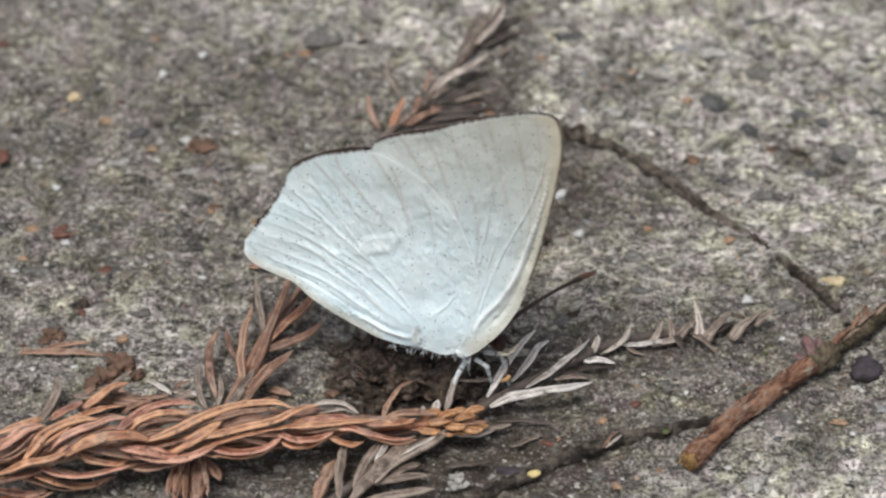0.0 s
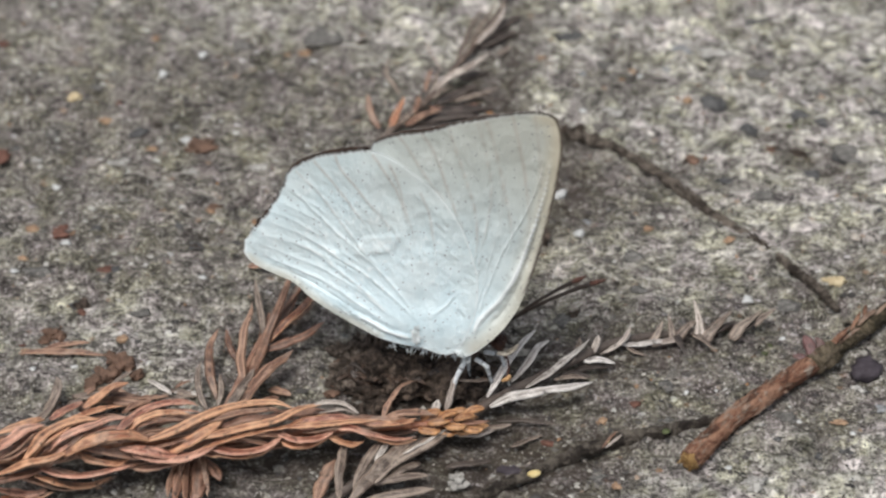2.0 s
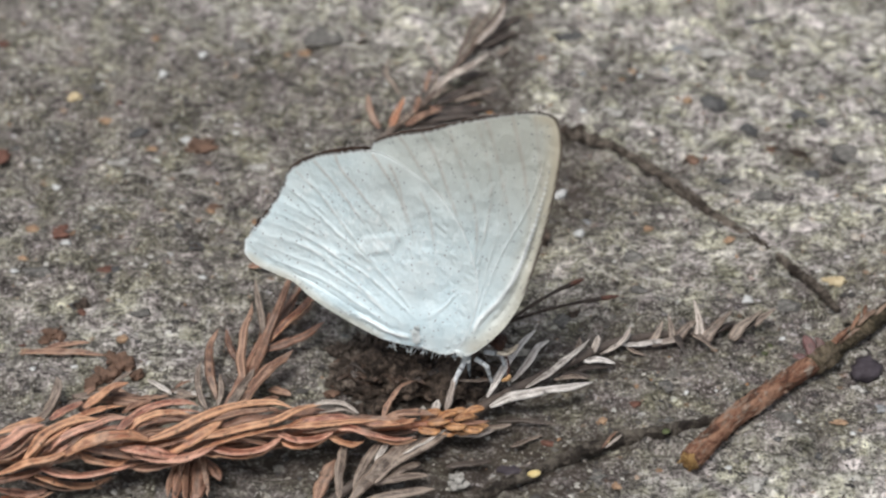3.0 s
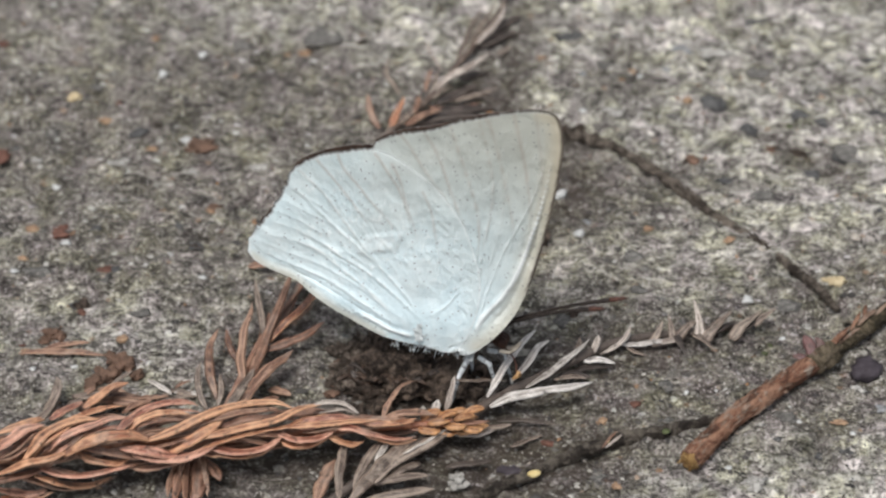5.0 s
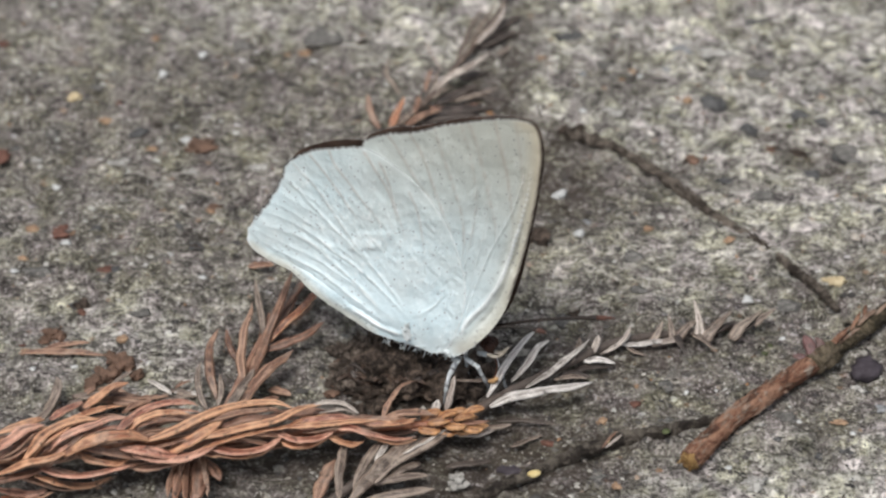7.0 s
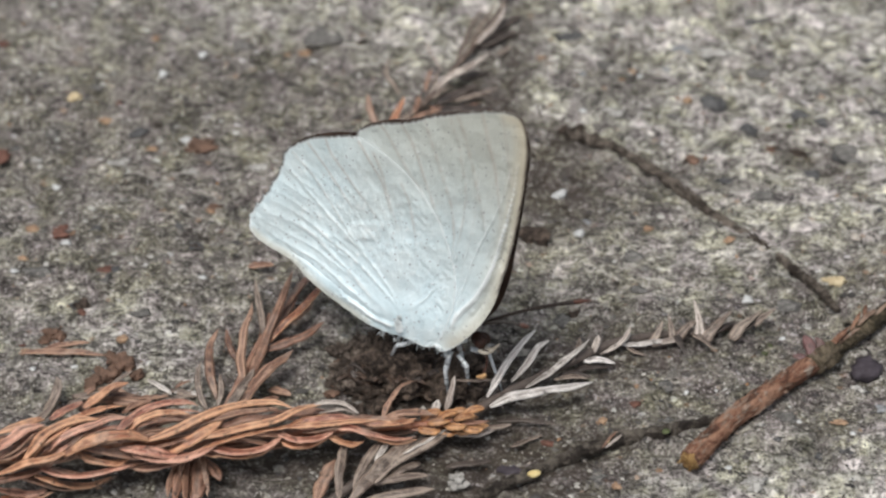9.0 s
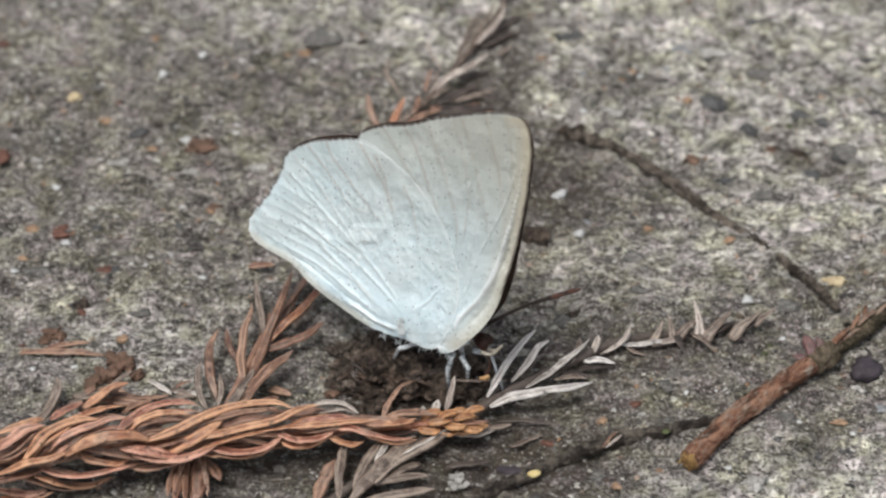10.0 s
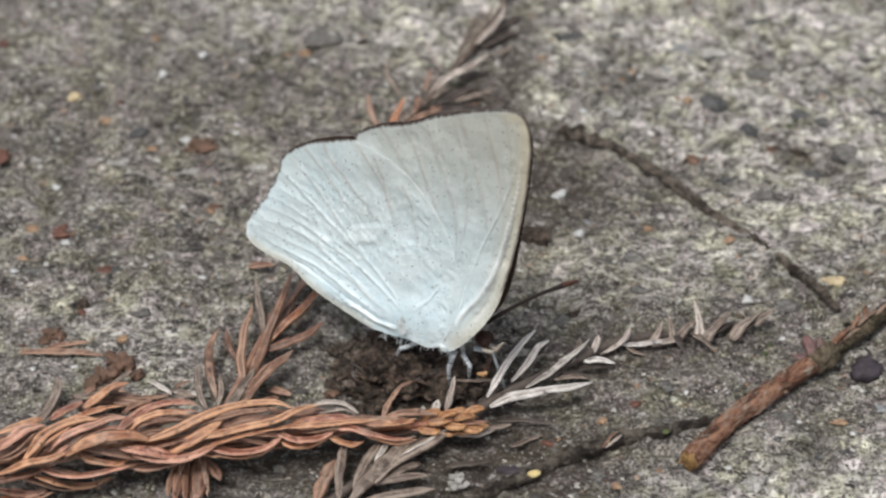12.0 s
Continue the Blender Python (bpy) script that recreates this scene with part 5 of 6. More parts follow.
scatter("pebble", STONE_DARK, "black angular stone set in the concrete", "pebble", 0.16, 0.75,
        (-23.9, -2.4, 0.58, 1.6, 30), (-18.1, 0.1, 0.92, 1.5, -10), (-19.5, 2.3, 0.75, 1.4, 0), (-32.9, 11.5, 0.83, 1.5, -20), (-25.8, 2.0, 0.75, 1.3, 0), (20.6, 21.9, 0.50, 2.6, 45), (7.2, 1.3, 0.50, 1.6, 0))
scatter("pebble", STONE_GREY, "dull grey stone set flush in the concrete", "pebble", 0.12, 0.8,
        (25.3, 21.1, 1.42, 1.4, 0), (30.0, 18.1, 1.08, 1.4, -30), (12.7, 22.2, 1.42, 1.4, 0), (23.1, -17.4, 1.42, 1.4, 0), (15.4, -14.7, 1.08, 1, 90), (32.8, 17.3, 0.92, 1.5, 0), (8.7, -7.9, 1.42, 1.3, 0), (12.2, -7.3, 1.08, 1.3, 0), (14.1, -4.9, 0.92, 1.4, 0), (15.3, -18.0, 0.75, 1.3, 0), (-29.4, -3.0, 1.25, 1.7, -10), (-24.8, -3.7, 1.00, 1.5, 0))
scatter("pebble", STONE_GREY, "dull grey stone set flush in the concrete", "pebble", 0.12, 0.8,
        (-21.6, -7.3, 0.92, 1.6, 0), (-16.2, 24.6, 1.25, 1.6, 0), (-27.6, 19.4, 1.00, 1.5, 0), (-30.4, 13.0, 0.92, 1.4, 0), (-3.2, -23.2, 0.92, 1.4, 0), (24.8, -5.8, 1.50, 1.5, 0), (28.2, -6.4, 1.08, 1.2, 0), (10.4, -22.9, 0.92, 1.3, 0))
scatter("pebble", STONE_BLUE, "pale blue-grey stone chip set in the concrete", "pebble", 0.2, 0.6,
        (19.3, 24.0, 1.42, 1.3, 10), (30.2, -16.4, 0.92, 1.3, 0), (17.9, 21.7, 0.75, 1.2, 0), (11.1, 20.5, 0.67, 1.1, 0), (5.2, 7.0, 0.67, 1.3, 0), (10.7, 3.4, 0.67, 1.4, 0))
scatter("quartz_grain", QUARTZ, "small white quartz grain on the concrete", "grain", 0.5, 0.5,
        (15.7, 20.8, 0.54, 1, 90), (11.0, 16.0, 0.58, 1.3, 0), (16.8, -15.2, 0.33, 2, 90), (22.0, -5.6, 0.62, 1.1, 40), (19.2, -22.0, 0.46, 1.1, 0), (-27.8, 0.5, 0.58, 1.6, 0), (-31.3, -2.4, 0.50, 1.6, 0), (-29.3, 6.9, 0.50, 1.1, 0), (-20.1, -0.3, 0.38, 1.3, 0), (-17.4, -3.7, 0.42, 1.4, 0), (-25.8, -12.2, 0.42, 1.6, 0), (-28.6, -13.0, 0.38, 1.3, 0))
scatter("quartz_grain", QUARTZ, "small white quartz grain on the concrete", "grain", 0.5, 0.5,
        (27.9, -19.0, 0.38, 1.2, 0), (24.4, -17.7, 0.38, 1.2, 0), (19.0, -14.7, 0.33, 1.2, 0), (-6.9, -13.5, 0.54, 1.2, 0), (-15.5, -22.3, 0.38, 1, 0), (24.1, -9.6, 0.42, 1.4, 0))
scatter("quartz_grain", PALE_QUARTZ, "pale grey quartz chip in worn cement", "grain", 0.18, 0.9,
        (20.0, 25.3, 1.08, 1.9, -50), (22.0, 23.4, 1.42, 2.2, 0), (13.3, 15.8, 1.08, 1.8, 0), (29.4, 19.0, 0.92, 1.6, -30), (-24.6, 9.8, 1.08, 1.5, 0), (-18.9, 8.5, 0.67, 1.8, 0), (-16.9, 0.6, 0.58, 1.2, 0), (20.7, -23.9, 1.50, 1.2, 0), (-31.2, 10.4, 0.75, 1.2, 0), (-26.2, 6.0, 0.58, 1.2, 0), (-5.4, -23.2, 0.83, 1.5, 0), (1.0, -22.9, 1.00, 1.2, 0))
scatter("quartz_grain", PALE_QUARTZ, "pale grey quartz chip in worn cement", "grain", 0.18, 0.9,
        (26.0, -7.9, 0.75, 1.3, 0), (28.8, -14.7, 0.92, 1.3, 0))
scatter("bark_flake", FLAKE_RED, "dull red-brown bark flake on the concrete", "bark flake", 0.4, 0.6,
        (-24.5, -2.6, 0.58, 1.3, 20), (-28.2, 1.0, 1.00, 1.6, 0), (-25.8, -7.1, 0.67, 1.3, 0), (-25.6, 17.5, 0.46, 1.4, 0), (-29.9, -10.0, 0.67, 1.3, 0), (13.4, -10.3, 0.58, 1.3, 0))
scatter("seed_husk", HUSK_ORANGE, "ochre scrap of seed husk on the concrete", "seed husk", 0.45, 0.6,
        (-30.4, 1.8, 0.75, 1.5, 0), (-30.8, -1.1, 0.67, 1.4, 0), (-17.4, 4.3, 0.58, 1.6, 0), (-22.5, 11.3, 0.50, 2.2, 0), (15.1, 21.2, 0.50, 1, 0), (27.3, -17.7, 0.58, 2.6, -10), (10.9, -17.7, 0.58, 1.6, -30), (13.4, -14.7, 0.33, 1.8, 90), (11.6, -23.8, 0.75, 1, 0), (-12.5, 23.1, 0.42, 1.3, 0))
scatter("pebble", STONE_DARK, "dark blue-grey flat stone in worn concrete", "pebble", 0.14, 0.8,
        (31.0, 10.7, 1.83, 1.1, -30), (24.4, 5.7, 0.83, 2.2, 5), (21.8, 8.1, 0.75, 3, 0), (27.9, 8.2, 0.83, 1.8, -10), (25.7, 27.4, 1.08, 1.6, 0), (14.1, 25.9, 0.58, 2, 0), (29.8, 14.3, 0.58, 2, 0), (32.9, 4.4, 0.67, 1.6, 0), (2.5, 15.5, 0.42, 1.5, 0))
scatter("soil_crumb", SOIL, "dark brown crumb of humus in a pore of the concrete", "soil crumb", 0.3, 0.9,
        (27.4, 11.1, 0.83, 1.6, -20), (20.6, 21.7, 0.50, 3, 45), (18.7, 10.2, 0.67, 1, 90), (18.3, 9.0, 0.42, 1.6, 0), (13.0, 3.0, 0.46, 1.4, 0), (9.5, 13.6, 0.92, 1.3, 0), (10.8, 14.1, 0.75, 1.6, 0), (-6.6, 24.6, 0.67, 2, 0), (-18.1, 0.1, 0.67, 1.5, 0), (9.5, -7.3, 0.75, 1.4, 0), (3.8, -11.9, 0.58, 1.2, 0))
lumpy("seed_husk", *(6.1, -23.2), 0.52, 0.8, HUSK_YELLOW, "yellow seed husk beside the dark rootlet", "seed husk", 5, 1.8, 12, 0.2, 1.0, "seed husks on concrete")
lumpy("seed_husk", *(11.1, -20.0), 0.62, 0.6, HUSK_YELLOW, "cream and orange seed husk on the rootlet", "seed husk", 6, 1.3, 60, 0.3, 0.6, "seed husks on concrete")

for i, (x, y) in enumerate(((15.1, -19.5), (22.6, -11.0), (-22.7, 11.5), (27.0, 14.3), (23.1, -10.4))):
    lumpy("moss_fleck", x, y, (0.5, 0.4, 0.4, 0.4, 0.3)[i], 0.4, MOSS, "tiny green fleck of moss on the concrete", "moss", 60 + i, 1.4, 30 * i, 0.6,
          0.5 if i == 0 else 0.0, "moss flecks", level=2)


# ---- the butterfly; its space: x along the body to the head, y to its left, z up, in mm from the thorax ----
START = pose(0.62 * MM, -14.83 * MM, 4.5 * MM, -12.0, 0, -14.0)
butterfly = new("butterfly")
butterfly.empty_display_size = 0.004
butterfly.matrix_basis = START
tagged(butterfly, "silvery white butterfly with closed wings standing on dry sprigs", "butterfly")

HIND = [(0.0, -0.6), (1.3, 2.5), (1.5, 5.3), (0.9, 7.8), (-0.2, 10.2), (-2.0, 12.2), (-4.4, 13.7), (-6.3, 14.1), (-8.4, 13.6), (-10.1, 12.9), (-11.7, 11.7),
        (-12.4, 10.0), (-13.4, 8.0), (-14.4, 6.5), (-14.9, 4.9), (-13.9, 3.7), (-11.7, 3.0), (-9.7, 1.6), (-6.4, 0.0), (-4.0, -0.6), (-2.4, -0.6)]
FORE = [(0.6, -0.8), (2.5, 0.8), (4.1, 3.4), (5.1, 6.7), (5.8, 10.1), (6.3, 13.5), (6.5, 16.3), (6.2, 17.9), (5.6, 18.6), (4.2, 18.6), (2.0, 18.0),
        (-0.2, 17.2), (-2.4, 16.2), (-4.6, 15.5), (-6.3, 14.1), (-5.2, 11.0), (-3.0, 5.3), (-0.8, 0.8)]

# veins and folds of the wings: height, width (mm), dark tint, then the line from the root outwards
HIND_FOLDS = (
    (0.16, 0.24, 0.0, ((-2.5, 1.4), (-4.4, 3.2), (-6.2, 4.6), (-8.0, 5.5), (-9.6, 6.4), (-11.2, 7.0), (-13.2, 7.3))),
    (0.15, 0.22, 0.0, ((-2.5, 1.5), (-4.0, 3.7), (-5.6, 5.4), (-7.1, 6.7), (-8.5, 7.7), (-10.1, 9.1), (-11.6, 10.4))),
    (0.10, 0.17, 0.35, ((-5.0, 5.1), (-6.4, 6.5), (-8.1, 8.5), (-9.5, 10.2), (-11.2, 11.6))),
    (0.07, 0.15, 0.6, ((-2.2, 4.6), (-4.0, 8.1), (-5.0, 9.0), (-6.4, 10.5), (-7.4, 11.6), (-8.2, 12.5), (-8.6, 13.4))),
    (0.07, 0.15, 0.6, ((-2.9, 7.2), (-3.4, 9.1), (-4.2, 11.3), (-5.3, 13.0), (-6.0, 13.8))),
    (0.05, 0.14, 0.5, ((-2.6, 6.2), (-3.0, 8.3), (-3.7, 10.4), (-4.3, 12.4), (-4.8, 13.3))),
    (0.05, 0.14, 0.4, ((-1.2, 5.5), (-1.6, 8.0), (-2.0, 10.2), (-2.6, 11.6))),
    (0.06, 0.14, 0.55, ((-5.2, 7.0), (-6.9, 9.2), (-8.4, 11.0), (-10.0, 12.6))),
    (0.15, 0.30, 0.0, ((-3.9, 1.3), (-5.9, 2.9), (-8.4, 4.8), (-10.8, 6.0), (-13.4, 6.3))),
    (0.12, 0.22, 0.0, ((-4.6, 1.5), (-5.5, 2.3), (-7.9, 3.9), (-10.4, 4.7), (-13.6, 5.5))),
    (0.14, 0.26, 0.0, ((-4.3, 0.7), (-6.3, 1.8), (-8.3, 3.1), (-10.7, 3.9), (-13.4, 4.6))),
    (-0.12, 0.24, 0.0, ((-4.2, 0.3), (-6.4, 1.2), (-8.3, 2.3), (-10.7, 3.3), (-12.8, 3.9))),
    (0.20, 0.34, 0.0, ((-2.6, 0.0), (-4.4, 0.2), (-6.0, 0.8), (-7.0, 1.2))),
    (0.14, 0.11, 0.0, ((-1.3, 2.5), (-0.9, 2.8), (-0.5, 3.3), (-0.2, 3.9))),
    (0.10, 0.13, 0.0, ((-1.9, 1.9), (-1.5, 2.2), (-1.0, 2.7))),
    (0.10, 0.16, 0.0, ((-6.9, 5.6), (-7.6, 5.9), (-8.3, 5.9), (-9.0, 6.1))),
    (0.07, 0.20, 0.0, ((-6.5, 4.4), (-8.0, 5.1), (-9.4, 5.6), (-11.0, 6.4))),
    # short pleats along the outer edge
    (0.09, 0.16, 0.0, ((-9.0, 8.8), (-10.6, 9.7), (-12.3, 10.4))),
    (0.10, 0.16, 0.0, ((-8.9, 7.9), (-10.9, 8.7), (-12.8, 9.2))),
    (0.10, 0.16, 0.0, ((-9.4, 7.0), (-11.1, 7.8), (-13.2, 8.3))),
    (0.07, 0.15, 0.0, ((-8.2, 9.8), (-9.9, 10.8), (-11.7, 11.4))),
)
FORE_FOLDS = (
    (0.30, 0.34, 0.0, ((1.2, 0.8), (1.5, 1.9), (2.0, 2.8), (3.0, 4.2), (3.9, 6.1), (4.7, 8.7), (5.4, 11.8), (5.8, 15.0))),
    (0.15, 0.17, 0.0, ((1.4, 2.0), (1.6, 2.9), (2.1, 4.9), (3.0, 7.9), (3.9, 10.0), (4.7, 12.1), (5.3, 14.5), (5.6, 17.0))),
    (0.13, 0.15, 0.15, ((1.3, 2.9), (1.7, 4.6), (2.2, 7.1), (2.7, 9.6), (2.9, 12.0), (3.0, 13.8))),
    (0.12, 0.16, 0.4, ((1.2, 3.4), (1.4, 5.4), (1.6, 7.9), (1.9, 9.9), (2.1, 12.3), (1.7, 14.7), (0.9, 17.3))),
    (0.10, 0.16, 0.5, ((1.2, 5.0), (1.2, 6.9), (1.3, 8.7), (1.0, 11.2), (0.0, 14.0), (-1.0, 16.6))),
    (0.07, 0.14, 0.6, ((4.3, 8.6), (4.7, 10.6), (4.3, 13.5), (3.6, 16.5), (3.1, 18.2))),
    (0.08, 0.14, 0.55, ((3.2, 7.2), (3.6, 9.6), (2.8, 13.2), (1.9, 16.4), (1.3, 17.8))),
    (0.08, 0.14, 0.55, ((0.8, 7.0), (0.4, 9.0), (-0.7, 11.8), (-1.7, 14.3), (-2.8, 16.0))),
    (0.07, 0.14, 0.5, ((-0.2, 9.5), (-0.8, 10.9), (-2.5, 13.1), (-3.7, 14.8), (-4.5, 15.6))),
    (0.09, 0.10, 0.0, ((2.0, 10.5), (2.6, 10.7), (3.2, 10.8), (3.8, 10.8))),
    (0.06, 0.13, 0.35, ((5.0, 11.0), (5.3, 13.5), (5.0, 16.0), (4.6, 18.3))),
    (-0.16, 0.30, 0.0, ((1.9, 1.4), (3.2, 3.2), (4.3, 5.9), (5.1, 9.2), (5.7, 12.5))),
)


def wing(name, outline, root, folds, rim, tan, gap, side, parent, label, scallop=(0, 0), tan_width=1.9, tan_most=0.55, warm=0.0, top_shade=0.80, worn=False):
    """A wing as a fan from its root: cambered, ribbed with veins and folds, two skins with a thin edge.
    rim and tan: stretches of the outline that are dark-edged or tan; scallop: the stretch with a wavy edge.
    side: -1 the butterfly's right wing, 1 its left."""
    n, m = 420, 84
    rho = np.concatenate([np.linspace(0.02, 0.965, m - 5), (0.975, 0.983, 0.989, 0.995, 1.0)])
    p = np.array(outline)
    root = np.array(root)
    k = len(p)
    s = np.linspace(0, k, n, endpoint=False)
    i = s.astype(int)
    u = (s - i)[:, None]
    a, b, c, d = p[(i - 1) % k], p[i], p[(i + 1) % k], p[(i + 2) % k]
    edge = 0.5 * (2 * b + (c - a) * u + (2 * a - 5 * b + 4 * c - d) * u * u + (3 * b - a - 3 * c + d) * u ** 3)

    def smooth(lo, hi, x):
        q = np.clip((x - lo) / (hi - lo), 0, 1)
        return q * q * (3 - 2 * q)

    def band(spans, lo_soft, hi_soft):
        out = np.zeros(n)
        for lo, hi in spans:
            out = np.maximum(out, smooth(lo, lo + lo_soft, s) * (1 - smooth(hi - hi_soft, hi, s)))
        return out

    # fringe: fine teeth all round, broad waves along the scalloped stretch
    teeth = np.array([noise.noise(Vector((q * 7.0, side * 3.0, k))) for q in s])
    wave = np.abs(np.sin(s * math.pi * 1.55)) * band([scallop], 0.5, 0.5) if scallop[1] else 0.0
    arm = edge - root
    reach = np.linalg.norm(arm, axis=1)
    edge = root + arm * (1 + (0.05 * teeth - 0.12 * wave) / reach)[:, None]
    x = root[0] + (edge[:, 0] - root[0])[None, :] * rho[:, None]
    z = root[1] + (edge[:, 1] - root[1])[None, :] * rho[:, None]
    r = np.repeat(rho[:, None], n, 1)
    body = 0.45 * np.exp(-(np.maximum(z - 0.3, 0) / 2.6) ** 2) + 0.9 * np.exp(-(np.maximum(z, 0) / 7.5) ** 2)
    off = gap + body + 0.3 * np.exp(-((x + 3.5) ** 2 + (z - 9) ** 2) / 55)
    flat = np.stack([x, z], -1).reshape(-1, 2)
    rib, tint = np.zeros(len(flat)), np.zeros(len(flat))
    for high, wide, dark, points in folds:
        line = curve_points(points, 56)
        gone = np.linspace(0, 1, 56)
        best, at = np.full(len(flat), 1e9), np.zeros(len(flat))
        for q, g in zip(line, gone):
            dist = (flat[:, 0] - q[0]) ** 2 + (flat[:, 1] - q[1]) ** 2
            near = dist < best
            best[near], at[near] = dist[near], g
        fade = smooth(-0.05, 0.2, at) * (1 - 0.6 * smooth(0.7, 1.0, at))
        rib += 0.66 * high * fade * np.exp(-best / (0.58 * wide) ** 2)
        if dark:
            tint = np.maximum(tint, dark * np.exp(-best / 0.10 ** 2) * smooth(0.1, 0.5, at))
    rib, tint = rib.reshape(x.shape), tint.reshape(x.shape)

    def field(fx, fz, turn, layer):
        co, si = math.cos(turn), math.sin(turn)
        px, pz = x * co + z * si, z * co - x * si
        return value_noise(px, pz * fz / fx, 1.0 / fx, layer)

    # soft buckles, and crinkles that run across the veins
    crinkle = 0.5 * field(2.4, 1.2, 0.75, 1) + 0.35 * field(4.6, 2.2, 0.35, 2) + 0.2 * field(9.0, 4.5, 1.1, 3)
    tissue = 1 - 2 * np.abs(field(2.1, 3.2, 0.85, 3)) + 0.6 * (1 - 2 * np.abs(field(4.4, 5.6, 0.5, 0)))
    middle = smooth(0.25, 0.5, r) * (1 - smooth(0.86, 0.97, r)) * (0.35 + 0.65 * smooth(-0.5, 0.4, field(0.35, 0.35, 0.0, 2)))
    off = off + rib + 0.10 * field(0.6, 0.6, 0.2, 0) + 0.05 * crinkle * smooth(0.12, 0.5, r) + (0.03 if worn else 0.018) * tissue * middle
    scar = np.zeros_like(x)
    if worn:
        q = np.maximum(np.abs((x + 5.4) * 0.96 + (z - 7.1) * -0.28) / 1.25, np.abs((z - 7.1) * 0.96 + (x + 5.4) * 0.28 * -1) / 0.72)
        scar = (1 - smooth(0.82, 1.0, q)) * (0.75 + 0.35 * field(3.0, 3.0, 0.5, 2))
        off = off + 0.15 * scar
    off = np.maximum(off, 0.06)

    def from_edge(spans):
        """Distance from the given stretches of the outline, mm."""
        out = np.full(len(flat), 1e9)
        for lo, hi in spans:
            for q in edge[(s >= lo) & (s <= hi)]:
                out = np.minimum(out, (flat[:, 0] - q[0]) ** 2 + (flat[:, 1] - q[1]) ** 2)
        return np.sqrt(out).reshape(x.shape)

    inset = from_edge(rim)
    broken = np.array([noise.noise(Vector((q * 11.0, 4.0, side))) for q in s])[None, :]
    dark = band(rim, 0.4, 0.4)[None, :] * (1 - smooth(0.06, 0.16 + 0.10 * (broken + 0.5), inset)) * np.clip(0.85 + 0.9 * broken, 0.2, 1)
    yellow = band(tan, 0.5, 0.6)[None, :]
    hem = from_edge(tan)
    warmth = np.maximum(tan_most * (1 - smooth(0.0, tan_width, hem)), warm * smooth(0.45, 1.0, r))
    # grows toward the far top: pigment plus painted loss of light
    far = top_shade * smooth(1.0, 20.0, z + 0.45 * x)
    # painted highlight along the tops of veins and folds
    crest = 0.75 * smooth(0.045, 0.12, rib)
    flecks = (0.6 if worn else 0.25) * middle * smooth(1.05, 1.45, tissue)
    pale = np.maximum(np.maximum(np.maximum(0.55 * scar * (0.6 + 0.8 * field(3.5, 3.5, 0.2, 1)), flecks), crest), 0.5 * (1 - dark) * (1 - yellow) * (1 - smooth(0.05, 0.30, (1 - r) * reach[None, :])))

    def skin(y):
        return np.stack([x + 0.35 * body, side * y, z + 0.78 * body], -1).reshape(-1, 3)

    verts = np.vstack([skin(off), skin(off - 0.05 - 0.8 * np.maximum(rib, 0))])
    rings = len(rho)
    jj = np.arange(n)
    qq = (jj + 1) % n
    faces, slots = [], []
    for layer in (0, 1):
        o = layer * rings * n
        for i in range(rings - 1):
            f = np.stack([o + i * n + jj, o + i * n + qq, o + (i + 1) * n + qq, o + (i + 1) * n + jj], 1)
            faces.extend((f if (layer == 0) == (side > 0) else f[:, ::-1]).tolist())
            slots.extend([layer] * n)
        faces.append([o + j for j in range(n)])
        slots.append(layer)
    o, e = (rings - 1) * n, (2 * rings - 1) * n
    faces.extend(np.stack([o + jj, o + qq, e + qq, e + jj], 1).tolist())
    slots.extend([0] * n)
    both = {"vein": tint, "rim": dark, "tan": warmth, "scuff_glint": pale, "top_shade": far}
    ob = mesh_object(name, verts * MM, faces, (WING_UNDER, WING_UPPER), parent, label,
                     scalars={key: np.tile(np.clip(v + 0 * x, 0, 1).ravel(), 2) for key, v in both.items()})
    ob.data.polygons.foreach_set("material_index", slots)
    return ob


WING_PAIRS = []
for side in (-1, 1):
    pair = new("wing_pair")
    pair.empty_display_size = 0.002
    pair.parent = butterfly
    WING_PAIRS.append(pair)
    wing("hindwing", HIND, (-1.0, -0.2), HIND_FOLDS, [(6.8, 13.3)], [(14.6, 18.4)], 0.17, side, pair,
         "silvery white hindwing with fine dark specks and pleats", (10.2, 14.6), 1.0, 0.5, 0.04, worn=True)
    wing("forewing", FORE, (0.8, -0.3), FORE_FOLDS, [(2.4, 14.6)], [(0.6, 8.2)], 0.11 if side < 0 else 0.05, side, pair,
         "silvery white forewing with a tan leading edge and dark rim", warm=0.10, top_shade=0.85)


def blob(name, centre, radii, material, parent, label="", seed=0, rough=0.12, tilt=0.0, level=3):
    """A soft body part, mm."""
    bm = bmesh.new()
    bmesh.ops.create_icosphere(bm, subdivisions=level, radius=1.0)
    rot = Matrix.Rotation(radians(tilt), 3, "Y")
    for v in bm.verts:
        q = v.co * (1 + rough * noise.fractal(v.co * 3 + Vector((seed, 0, 0)), 0.8, 2.1, 3))
        v.co = (rot @ Vector((q.x * radii[0], q.y * radii[1], q.z * radii[2])) + Vector(centre)) * MM
    me = bpy.data.meshes.new(name)
    bm.to_mesh(me)
    bm.free()
    me.materials.append(material)
    me.polygons.foreach_set("use_smooth", [True] * len(me.polygons))
    ob = new(name, me)
    ob.parent = parent
    if label:
        ob["label"] = label
    return ob


